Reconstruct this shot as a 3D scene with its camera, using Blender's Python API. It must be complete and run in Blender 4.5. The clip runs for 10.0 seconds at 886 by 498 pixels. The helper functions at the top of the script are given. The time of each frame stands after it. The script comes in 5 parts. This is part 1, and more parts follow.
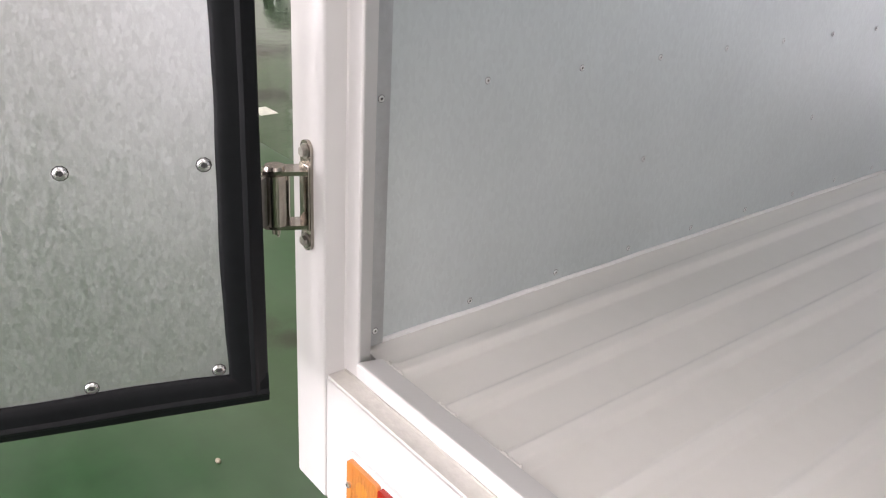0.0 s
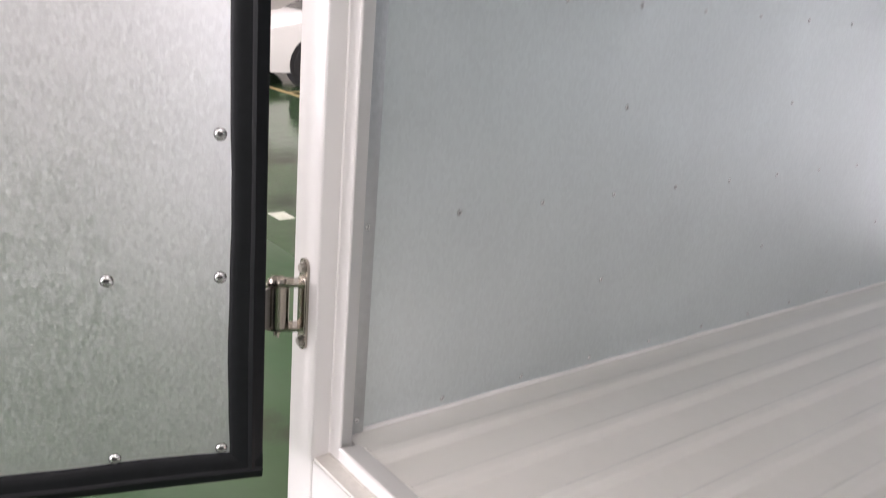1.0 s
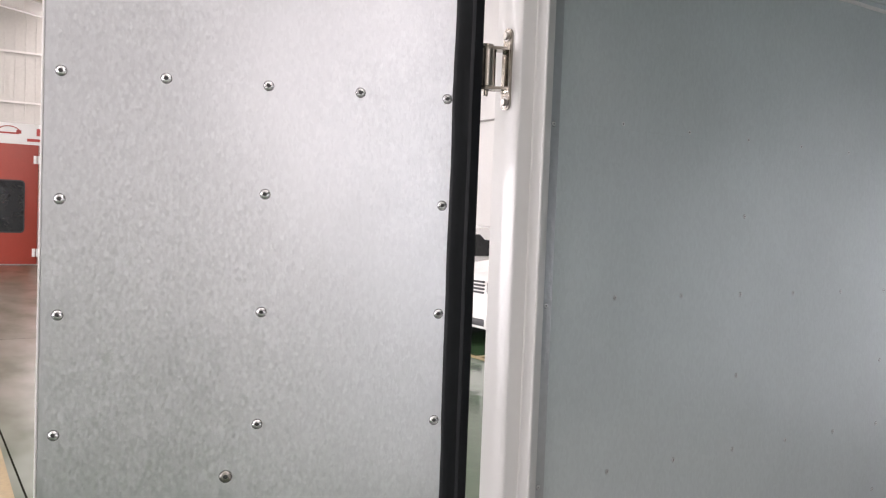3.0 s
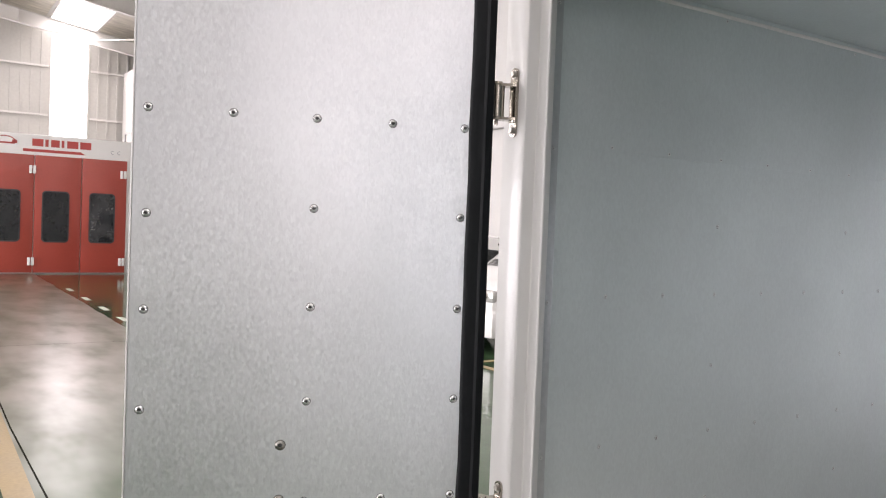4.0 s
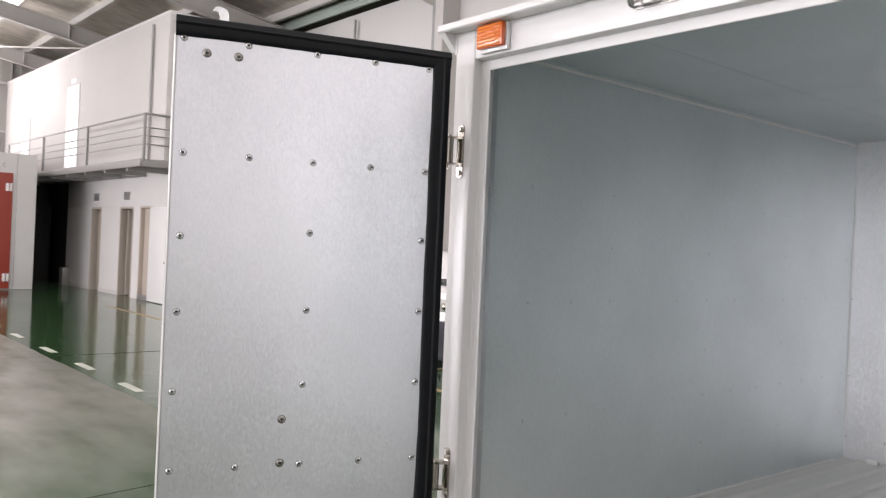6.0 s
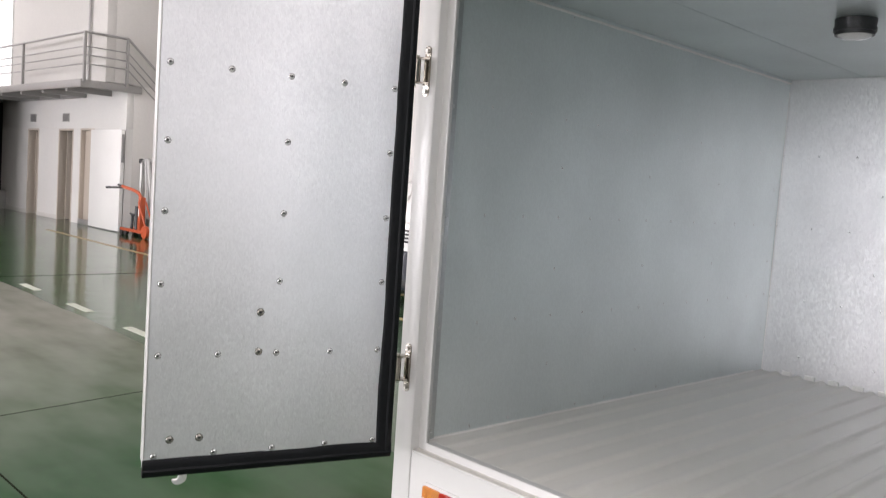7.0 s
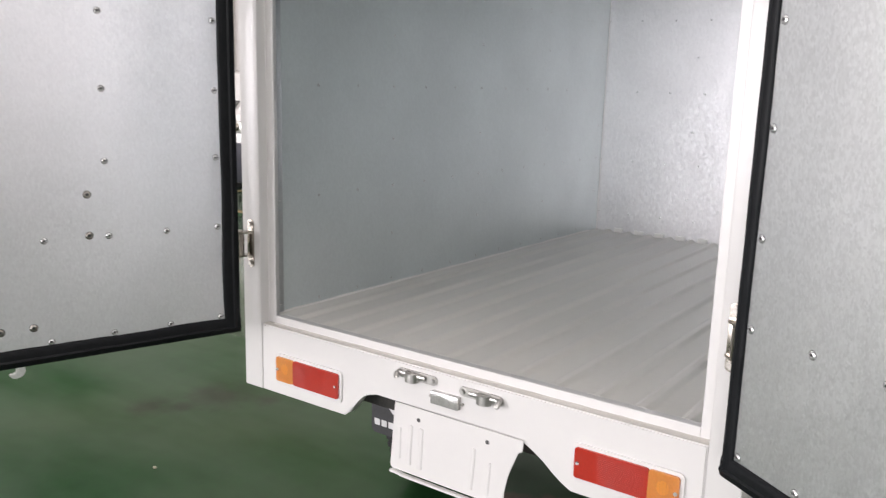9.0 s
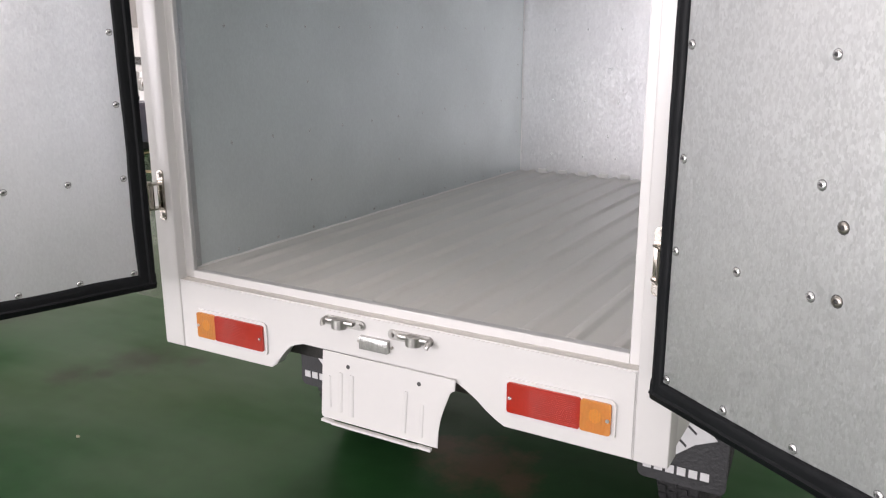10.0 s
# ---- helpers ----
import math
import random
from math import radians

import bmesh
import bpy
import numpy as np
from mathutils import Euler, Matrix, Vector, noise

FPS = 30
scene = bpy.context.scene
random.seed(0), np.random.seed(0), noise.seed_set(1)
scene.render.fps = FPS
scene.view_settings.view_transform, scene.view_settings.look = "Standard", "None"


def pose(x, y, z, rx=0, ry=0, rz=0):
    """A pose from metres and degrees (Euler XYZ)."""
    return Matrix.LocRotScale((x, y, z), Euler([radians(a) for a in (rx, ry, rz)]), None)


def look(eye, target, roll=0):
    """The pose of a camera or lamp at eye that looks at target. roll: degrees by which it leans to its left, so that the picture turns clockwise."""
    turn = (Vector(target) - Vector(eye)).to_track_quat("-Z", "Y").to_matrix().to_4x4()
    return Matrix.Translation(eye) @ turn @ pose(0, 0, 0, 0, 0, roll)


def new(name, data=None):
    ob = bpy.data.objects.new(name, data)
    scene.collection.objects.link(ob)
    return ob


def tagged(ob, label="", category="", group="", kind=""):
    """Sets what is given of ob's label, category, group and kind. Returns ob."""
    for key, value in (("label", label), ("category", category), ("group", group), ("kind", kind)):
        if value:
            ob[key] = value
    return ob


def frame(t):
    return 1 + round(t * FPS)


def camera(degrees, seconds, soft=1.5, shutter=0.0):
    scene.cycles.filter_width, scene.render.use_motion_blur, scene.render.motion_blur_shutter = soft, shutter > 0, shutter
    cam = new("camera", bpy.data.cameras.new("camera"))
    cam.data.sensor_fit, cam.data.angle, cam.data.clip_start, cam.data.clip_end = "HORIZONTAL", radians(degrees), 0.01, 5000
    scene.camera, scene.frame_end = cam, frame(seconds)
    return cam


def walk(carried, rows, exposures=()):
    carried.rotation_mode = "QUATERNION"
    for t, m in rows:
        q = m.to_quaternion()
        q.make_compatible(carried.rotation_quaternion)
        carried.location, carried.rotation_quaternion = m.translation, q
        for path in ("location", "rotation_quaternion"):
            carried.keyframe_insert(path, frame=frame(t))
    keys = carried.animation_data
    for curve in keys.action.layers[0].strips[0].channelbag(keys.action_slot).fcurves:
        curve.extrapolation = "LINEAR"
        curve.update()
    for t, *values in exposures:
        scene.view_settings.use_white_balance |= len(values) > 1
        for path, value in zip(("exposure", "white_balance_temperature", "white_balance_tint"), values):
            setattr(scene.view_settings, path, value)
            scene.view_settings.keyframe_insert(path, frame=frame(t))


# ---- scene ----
cam = camera(56.9, 10.0, soft=1.15, shutter=0.3)
PATH = [
    (0, (0.105, -0.452, 1.351), (-1.277, 0.728, 0.515), 3.7),
    (0.5, (0.168, -0.481, 1.38), (-1.228, 0.695, 0.561), 4.5),
    (0.7, (0.207, -0.486, 1.403), (-1.223, 0.681, 0.633), 4.6),
    (1, (0.278, -0.522, 1.437), (-1.209, 0.672, 0.834), 5.0),
    (1.2, (0.314, -0.535, 1.473), (-1.204, 0.658, 0.952), 4.8),
    (1.5, (0.348, -0.566, 1.5), (-1.24, 0.599, 1.15), 4.4),
    (1.7, (0.371, -0.585, 1.51), (-1.272, 0.522, 1.235), 4.4),
    (2, (0.398, -0.614, 1.515), (-1.297, 0.425, 1.298), 4.7),
    (2.3, (0.419, -0.627, 1.521), (-1.319, 0.351, 1.382), 4.2),
    (2.5, (0.423, -0.676, 1.538), (-1.309, 0.321, 1.462), 3.3),
    (3, (0.448, -0.819, 1.575), (-1.243, 0.245, 1.497), 2.2),
    (3.2, (0.471, -0.875, 1.576), (-1.207, 0.21, 1.496), 1.7),
    (4.3, (0.697, -1.026, 1.577), (-0.984, 0.057, 1.526), 2.3),
    (4.5, (0.74, -1.054, 1.586), (-0.943, 0.026, 1.533), 2.1),
    (5, (0.808, -1.136, 1.599), (-0.863, -0.037, 1.551), 2.8),
    (5.3, (0.831, -1.211, 1.592), (-0.823, -0.086, 1.635), 2.6),
    (5.5, (0.852, -1.278, 1.588), (-0.779, -0.121, 1.639), 2.6),
    (5.7, (0.872, -1.321, 1.595), (-0.711, -0.1, 1.627), 2.4),
    (6.8, (0.984, -1.504, 1.521), (-0.454, -0.117, 1.427), 3.9),
    (7, (1.008, -1.534, 1.522), (-0.418, -0.141, 1.364), 4.0),
    (7.5, (1.027, -1.566, 1.508), (-0.355, -0.137, 1.291), 3.9),
    (8, (1.04, -1.573, 1.5), (-0.272, -0.083, 1.257), 3.1),
    (8.5, (1.053, -1.562, 1.481), (-0.178, -0.018, 1.163), 2.6),
    (9, (1.06, -1.529, 1.459), (-0.066, 0.074, 1.058), 1.6),
    (9.5, (1.056, -1.501, 1.431), (0.032, 0.155, 0.976), 1.1),
    (10, (1.048, -1.485, 1.416), (0.083, 0.191, 0.907), -0.1),
]
EXPOSURES = [(0, 0.42, 6650, 25), (2, 0.27, 6650, 24), (3, 0.01, 6600, 22), (4.5, -0.09, 6600, 21), (5.7, -0.26, 6500, 21), (7, -0.19, 6500, 19), (8.5, -0.12, 6500, 20), (9, -0.22, 6550, 20), (10, -0.29, 6600, 22)]
SKYLIGHT, WALLLIGHT, GATELIGHT, EASTFILL = 29.0, 22.0, 42.0, 8.0     # watts for each square metre of opening
walk(cam, [(t, look(eye, target, roll)) for t, eye, target, roll in PATH], EXPOSURES)

# ---- world and light ----
world = bpy.data.worlds.new("world")
scene.world = world
world.use_nodes = True
wn = world.node_tree.nodes
sky = wn.new("ShaderNodeTexSky")
sky.sky_type, sky.sun_disc = "NISHITA", False
sky.sun_elevation, sky.sun_rotation = radians(55), radians(200)
wn["Background"].inputs["Strength"].default_value = 0.12
world.node_tree.links.new(sky.outputs[0], wn["Background"].inputs[0])
sun = new("sun", bpy.data.lights.new("sun", "SUN"))
sun.data.energy, sun.data.angle, sun.data.color = 2.0, radians(0.5), (1, 0.96, 0.9)
sun.matrix_world = look((0, 0, 30), (5, 14, 0))


def area_light(name, eye, target, wide, long, watts, color=(1, 1, 1)):
    li = bpy.data.lights.new(name, "AREA")
    li.shape, li.size, li.size_y, li.energy, li.color = "RECTANGLE", wide, long, watts, color
    ob = new(name, li)
    ob.matrix_world = look(eye, target)
    return ob


# ---- materials ----
def mat(name, color, rough=0.5, metal=0.0, var=0.06, scale=4.0, fine=60.0, bump=0.0, bump_scale=80.0,
        stretch=(1, 1, 1), coat=0.0, rough_var=0.04, trans=0.0, dark=None, dark_amount=0.0, spec=0.5):
    """A surface with large and fine variation of colour and gloss, and fine relief."""
    m = bpy.data.materials.new(name)
    m.use_nodes = True
    nt = m.node_tree
    nd, lk = nt.nodes, nt.links
    b = nd["Principled BSDF"]
    co = nd.new("ShaderNodeTexCoord")
    mp = nd.new("ShaderNodeMapping")
    mp.inputs["Scale"].default_value = stretch
    lk.new(co.outputs["Object"], mp.inputs[0])
    big, small = nd.new("ShaderNodeTexNoise"), nd.new("ShaderNodeTexNoise")
    big.inputs["Scale"].default_value, big.inputs["Detail"].default_value = scale, 5
    small.inputs["Scale"].default_value, small.inputs["Detail"].default_value = fine, 3
    lk.new(mp.outputs[0], big.inputs["Vector"]), lk.new(mp.outputs[0], small.inputs["Vector"])
    add = nd.new("ShaderNodeMath")
    add.operation = "ADD"
    lk.new(big.outputs[0], add.inputs[0]), lk.new(small.outputs[0], add.inputs[1])
    rng = nd.new("ShaderNodeMapRange")
    rng.inputs["From Min"].default_value, rng.inputs["From Max"].default_value = 0.6, 1.4
    rng.inputs["To Min"].default_value, rng.inputs["To Max"].default_value = 1 - var, 1 + var
    lk.new(add.outputs[0], rng.inputs["Value"])
    mul = nd.new("ShaderNodeVectorMath")
    mul.operation = "SCALE"
    mul.inputs[0].default_value = color
    lk.new(rng.outputs[0], mul.inputs["Scale"])
    last = mul.outputs[0]
    if dark is not None:
        st = nd.new("ShaderNodeTexNoise")
        st.inputs["Scale"].default_value, st.inputs["Detail"].default_value = scale * 0.5, 8
        st.inputs["Roughness"].default_value = 0.65
        lk.new(mp.outputs[0], st.inputs["Vector"])
        r2 = nd.new("ShaderNodeMapRange")
        r2.inputs["From Min"].default_value, r2.inputs["From Max"].default_value = 0.55, 0.72
        r2.inputs["To Max"].default_value = dark_amount
        lk.new(st.outputs[0], r2.inputs["Value"])
        mix = nd.new("ShaderNodeMix")
        mix.data_type = "RGBA"
        mix.inputs[7].default_value = (*dark, 1)
        lk.new(r2.outputs[0], mix.inputs[0]), lk.new(last, mix.inputs[6])
        last = mix.outputs[2]
    lk.new(last, b.inputs["Base Color"])
    rr = nd.new("ShaderNodeMapRange")
    rr.inputs["From Min"].default_value, rr.inputs["From Max"].default_value = 0.3, 0.7
    rr.inputs["To Min"].default_value, rr.inputs["To Max"].default_value = max(0.02, rough - rough_var), rough + rough_var
    lk.new(big.outputs[0], rr.inputs["Value"]), lk.new(rr.outputs[0], b.inputs["Roughness"])
    b.inputs["Metallic"].default_value, b.inputs["Coat Weight"].default_value = metal, coat
    b.inputs["Transmission Weight"].default_value = trans
    b.inputs["Specular IOR Level"].default_value = spec
    if bump:
        bn, bt = nd.new("ShaderNodeBump"), nd.new("ShaderNodeTexNoise")
        bt.inputs["Scale"].default_value, bt.inputs["Detail"].default_value = bump_scale, 3
        lk.new(mp.outputs[0], bt.inputs["Vector"])
        bn.inputs["Strength"].default_value, bn.inputs["Distance"].default_value = bump, 0.01
        lk.new(bt.outputs[0], bn.inputs["Height"]), lk.new(bn.outputs[0], b.inputs["Normal"])
    return m


def spangled(name, color, rough, cell, contrast, bump, wobble=0.12, metal=0.85, gloss_var=0.06, tilt=0.10):
    """Zinc-coated sheet: crystals of slightly different shade and gloss, and a faint oil-canning."""
    m = bpy.data.materials.new(name)
    m.use_nodes = True
    nt = m.node_tree
    nd, lk = nt.nodes, nt.links
    b = nd["Principled BSDF"]
    co = nd.new("ShaderNodeTexCoord")
    warp = nd.new("ShaderNodeTexNoise")
    warp.inputs["Scale"].default_value, warp.inputs["Detail"].default_value = cell * 0.8, 3
    mixv = nd.new("ShaderNodeVectorMath")
    mixv.operation = "MULTIPLY_ADD"
    mixv.inputs[1].default_value = (1.6 / cell,) * 3
    rolled = nd.new("ShaderNodeMapping")        # crystals drawn out along the rolling direction
    rolled.inputs["Scale"].default_value = (1, 1, 0.5)
    lk.new(co.outputs["Object"], rolled.inputs[0]), lk.new(rolled.outputs[0], warp.inputs["Vector"])
    lk.new(warp.outputs["Color"], mixv.inputs[0]), lk.new(rolled.outputs[0], mixv.inputs[2])
    vo = nd.new("ShaderNodeTexVoronoi")
    vo.inputs["Scale"].default_value = cell
    lk.new(mixv.outputs[0], vo.inputs["Vector"])
    sep = nd.new("ShaderNodeSeparateColor")
    lk.new(vo.outputs["Color"], sep.inputs[0])
    big = nd.new("ShaderNodeTexNoise")
    big.inputs["Scale"].default_value, big.inputs["Detail"].default_value = 2.5, 6
    lk.new(co.outputs["Object"], big.inputs["Vector"])
    r1 = nd.new("ShaderNodeMapRange")
    r1.inputs["To Min"].default_value, r1.inputs["To Max"].default_value = 1 - contrast, 1 + contrast
    lk.new(sep.outputs[0], r1.inputs["Value"])
    r2 = nd.new("ShaderNodeMapRange")
    r2.inputs["From Min"].default_value, r2.inputs["From Max"].default_value = 0.3, 0.7
    r2.inputs["To Min"].default_value, r2.inputs["To Max"].default_value = 0.94, 1.06
    lk.new(big.outputs[0], r2.inputs["Value"])
    mu = nd.new("ShaderNodeMath")
    mu.operation = "MULTIPLY"
    lk.new(r1.outputs[0], mu.inputs[0]), lk.new(r2.outputs[0], mu.inputs[1])
    sc = nd.new("ShaderNodeVectorMath")
    sc.operation = "SCALE"
    sc.inputs[0].default_value = color
    lk.new(mu.outputs[0], sc.inputs["Scale"]), lk.new(sc.outputs[0], b.inputs["Base Color"])
    r3 = nd.new("ShaderNodeMapRange")
    r3.inputs["To Min"].default_value, r3.inputs["To Max"].default_value = rough - gloss_var, rough + gloss_var
    lk.new(sep.outputs[1], r3.inputs["Value"]), lk.new(r3.outputs[0], b.inputs["Roughness"])
    b.inputs["Metallic"].default_value = metal
    bn, bn2 = nd.new("ShaderNodeBump"), nd.new("ShaderNodeBump")
    bn.inputs["Strength"].default_value, bn.inputs["Distance"].default_value = bump, 0.002
    lk.new(sep.outputs[2], bn.inputs["Height"])
    wob = nd.new("ShaderNodeTexNoise")
    wob.inputs["Scale"].default_value, wob.inputs["Detail"].default_value = 2.2, 1
    lk.new(co.outputs["Object"], wob.inputs["Vector"])
    bn2.inputs["Strength"].default_value, bn2.inputs["Distance"].default_value = wobble, 0.05
    lk.new(wob.outputs[0], bn2.inputs["Height"])
    mid, tip, unit = nd.new("ShaderNodeVectorMath"), nd.new("ShaderNodeVectorMath"), nd.new("ShaderNodeVectorMath")
    mid.operation, tip.operation, unit.operation = "SUBTRACT", "MULTIPLY_ADD", "NORMALIZE"
    mid.inputs[1].default_value, tip.inputs[1].default_value = (0.5,) * 3, (tilt,) * 3
    lk.new(vo.outputs["Color"], mid.inputs[0]), lk.new(mid.outputs[0], tip.inputs[0])
    lk.new(bn2.outputs[0], tip.inputs[2]), lk.new(tip.outputs[0], unit.inputs[0])
    lk.new(unit.outputs[0], bn.inputs["Normal"])
    lk.new(bn.outputs[0], b.inputs["Normal"])
    return m


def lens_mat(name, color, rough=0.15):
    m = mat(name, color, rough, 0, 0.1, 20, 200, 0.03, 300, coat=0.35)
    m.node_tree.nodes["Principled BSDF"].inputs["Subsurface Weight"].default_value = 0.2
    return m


WHITE = mat("white_enamel", (0.62, 0.612, 0.597), 0.34, 0, 0.012, 3, 50, 0.02, 120, coat=0.2, rough_var=0.03)
WHITE_OLD = mat("white_sealant", (0.86, 0.85, 0.83), 0.45, 0, 0.05, 10, 90, 0.3, 60)
CARGO_PAINT = mat("cargo_floor_paint", (0.745, 0.73, 0.69), 0.34, 0, 0.02, 2.5, 40, 0.015, 90, rough_var=0.02, coat=0.3)
CARGO_PAINT.node_tree.nodes["Principled BSDF"].inputs["Coat Roughness"].default_value = 0.10
# same zinc lining; each surface's brightness is put into its own base tone
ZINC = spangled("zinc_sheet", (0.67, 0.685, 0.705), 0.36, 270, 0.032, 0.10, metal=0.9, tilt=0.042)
ZINC_WALL = spangled("zinc_wall_sheet", (0.665, 0.718, 0.722), 0.36, 220, 0.03, 0.03, 0.15, metal=0.60, gloss_var=0.04, tilt=0.03)
ZINC_RIGHT = spangled("zinc_right_door_sheet", (0.55, 0.568, 0.565), 0.45, 320, 0.08, 0.14, metal=0.9, tilt=0.05)
ZINC_FRONT = spangled("zinc_front_sheet", (0.765, 0.762, 0.77), 0.48, 160, 0.03, 0.08, metal=0.78, gloss_var=0.05)
STRIP = mat("zinc_edge_strip", (0.52, 0.54, 0.55), 0.37, 1, 0.08, 12, 80, 0.1, 100)
STEEL = mat("stainless_steel", (0.36, 0.33, 0.29), 0.18, 1, 0.10, 25, 150, 0.02, 200, rough_var=0.03)
DARKSTEEL = mat("dull_dark_steel", (0.20, 0.19, 0.18), 0.40, 1, 0.2, 30, 150)
BOLT = mat("zinc_bolt", (0.36, 0.34, 0.31), 0.34, 1, 0.25, 60, 300, rough_var=0.03)
KEEPER = mat("cast_keeper_steel", (0.43, 0.42, 0.40), 0.36, 0.95, 0.08, 40, 200, 0.05, 200)
ALU = mat("aluminium_rivet", (0.66, 0.66, 0.66), 0.28, 0.9, 0.1, 90, 300, 0.1, 300, rough_var=0.03)
ALU_PALE = mat("pale_rivet", (0.78, 0.79, 0.79), 0.36, 0.9, 0.1, 90, 300)
HOLE_AND_RIM_SHADE = mat("hole_and_rim_shade", (0.05, 0.05, 0.05), 0.6)
CHANNEL_SHADE = mat("channel_shade_paint", (0.62, 0.60, 0.555), 0.5, 0, 0.10, 6, 90, 0.15, 90)
LIP_SHADE = mat("lip_foot_shade_paint", (0.46, 0.445, 0.405), 0.55, 0, 0.15, 20, 120, 0.2, 90)
RUBBER = mat("black_rubber", (0.006, 0.007, 0.008), 0.5, 0, 0.25, 8, 70, 0.1, 30, spec=0.16)
TYRE = mat("tyre_rubber", (0.02, 0.02, 0.021), 0.75, 0, 0.3, 15, 120, 0.4, 90)
BLACKPL = mat("black_plastic", (0.03, 0.03, 0.032), 0.45, 0, 0.2, 10, 90, 0.2, 120)
UNDER = mat("underbody_black", (0.035, 0.032, 0.03), 0.6, 0, 0.4, 8, 60, 0.4, 50, dark=(0.12, 0.09, 0.06), dark_amount=0.4)
GREYMARK = mat("pale_print", (0.58, 0.58, 0.58), 0.5)
AMBER = lens_mat("amber_lens", (0.58, 0.205, 0.050))
AMBER_SHINE = lens_mat("amber_shine", (0.70, 0.25, 0.045))
AMBER2 = lens_mat("orange_marker_lens", (0.62, 0.11, 0.012))
AMBER_RIB = lens_mat("orange_lens_rib", (0.85, 0.25, 0.05))
RED = lens_mat("red_lens", (0.37, 0.020, 0.010))
CLEARPL = mat("clear_plastic", (0.66, 0.65, 0.64), 0.15, 0, 0.06, 30, 200, 0.03, 150, coat=0.6)
LAMPGLASS = mat("ribbed_lamp_glass", (0.52, 0.52, 0.50), 0.12, 0.55, 0.2, 40, 200, 0.08, 120)
EPOXY = mat("green_epoxy", (0.029, 0.064, 0.026), 0.10, 0, 0.22, 0.6, 6, 0.26, 5.0, rough_var=0.03, spec=0.40)


def rubbed(m, spots, color):
    """Dark rubbed patches with ragged outlines at given places of a floor: (x, y, radius)."""
    nd, lk = m.node_tree.nodes, m.node_tree.links
    b = nd["Principled BSDF"]
    base = b.inputs["Base Color"].links[0].from_socket
    co, wob = nd.new("ShaderNodeTexCoord"), nd.new("ShaderNodeTexNoise")
    wob.inputs["Scale"].default_value, wob.inputs["Detail"].default_value, wob.inputs["Roughness"].default_value = 9.0, 6, 0.7
    lk.new(co.outputs["Object"], wob.inputs["Vector"])
    total = None
    for x, y, r in spots:
        d, mr, ad = nd.new("ShaderNodeVectorMath"), nd.new("ShaderNodeMapRange"), nd.new("ShaderNodeMath")
        d.operation, d.inputs[1].default_value = "DISTANCE", (x, y, 0)
        lk.new(co.outputs["Object"], d.inputs[0])
        ad.operation = "MULTIPLY_ADD"
        lk.new(wob.outputs[0], ad.inputs[0])
        ad.inputs[1].default_value = -2.6 * r
        lk.new(d.outputs["Value"], ad.inputs[2])
        mr.inputs["From Min"].default_value, mr.inputs["From Max"].default_value = 0.0, -1.0 * r
        lk.new(ad.outputs[0], mr.inputs["Value"])
        if total is None:
            total = mr.outputs[0]
        else:
            mx = nd.new("ShaderNodeMath")
            mx.operation = "MAXIMUM"
            lk.new(total, mx.inputs[0]), lk.new(mr.outputs[0], mx.inputs[1])
            total = mx.outputs[0]
    mix = nd.new("ShaderNodeMix")
    mix.data_type = "RGBA"
    mix.inputs[7].default_value = (*color, 1)
    lk.new(total, mix.inputs[0]), lk.new(base, mix.inputs[6]), lk.new(mix.outputs[2], b.inputs["Base Color"])


RUBS = [(-1.96, 0.54, 0.10), (-1.86, 0.62, 0.06), (-1.83, 0.80, 0.14), (-1.62, 0.92, 0.06), (-4.52, 1.98, 0.20), (-5.75, 2.58, 0.25), (-2.9, 0.9, 0.12), (-3.6, 1.1, 0.15), (-11.8, 3.0, 0.25)]
SPILLS = [(-0.10, 0.75, 0.17), (0.06, 0.70, 0.09), (-0.25, 0.80, 0.08)]
rubbed(EPOXY, RUBS, (0.008, 0.020, 0.007))
LANE = mat("worn_lane_epoxy", (0.015, 0.055, 0.018), 0.30, 0, 0.16, 0.5, 14, 0.07, 2.0, rough_var=0.0, spec=0.45)
rubbed(LANE, RUBS, (0.008, 0.020, 0.007))
rubbed(LANE, SPILLS, (0.085, 0.062, 0.038))
_n, _l = LANE.node_tree.nodes, LANE.node_tree.links
_b = _n["Principled BSDF"]
_tc, _sx = _n.new("ShaderNodeTexCoord"), _n.new("ShaderNodeSeparateXYZ")
_l.new(_tc.outputs["Object"], _sx.inputs[0])


def lane_range(socket, *ends):
    mr = _n.new("ShaderNodeMapRange")
    for key, value in zip(("From Min", "From Max", "To Min", "To Max"), ends):
        mr.inputs[key].default_value = value
    _l.new(socket, mr.inputs["Value"])
    return mr.outputs[0]


def lane_noise(scale, detail, stretch):
    mp, tn = _n.new("ShaderNodeMapping"), _n.new("ShaderNodeTexNoise")
    mp.inputs["Scale"].default_value = stretch
    tn.inputs["Scale"].default_value, tn.inputs["Detail"].default_value = scale, detail
    _l.new(_tc.outputs["Object"], mp.inputs[0]), _l.new(mp.outputs[0], tn.inputs["Vector"])
    return tn.outputs[0]


def lane_math(kind, a, b):
    mm = _n.new("ShaderNodeMath")
    mm.operation = kind
    _l.new(a, mm.inputs[0]), _l.new(b, mm.inputs[1])
    return mm.outputs[0]


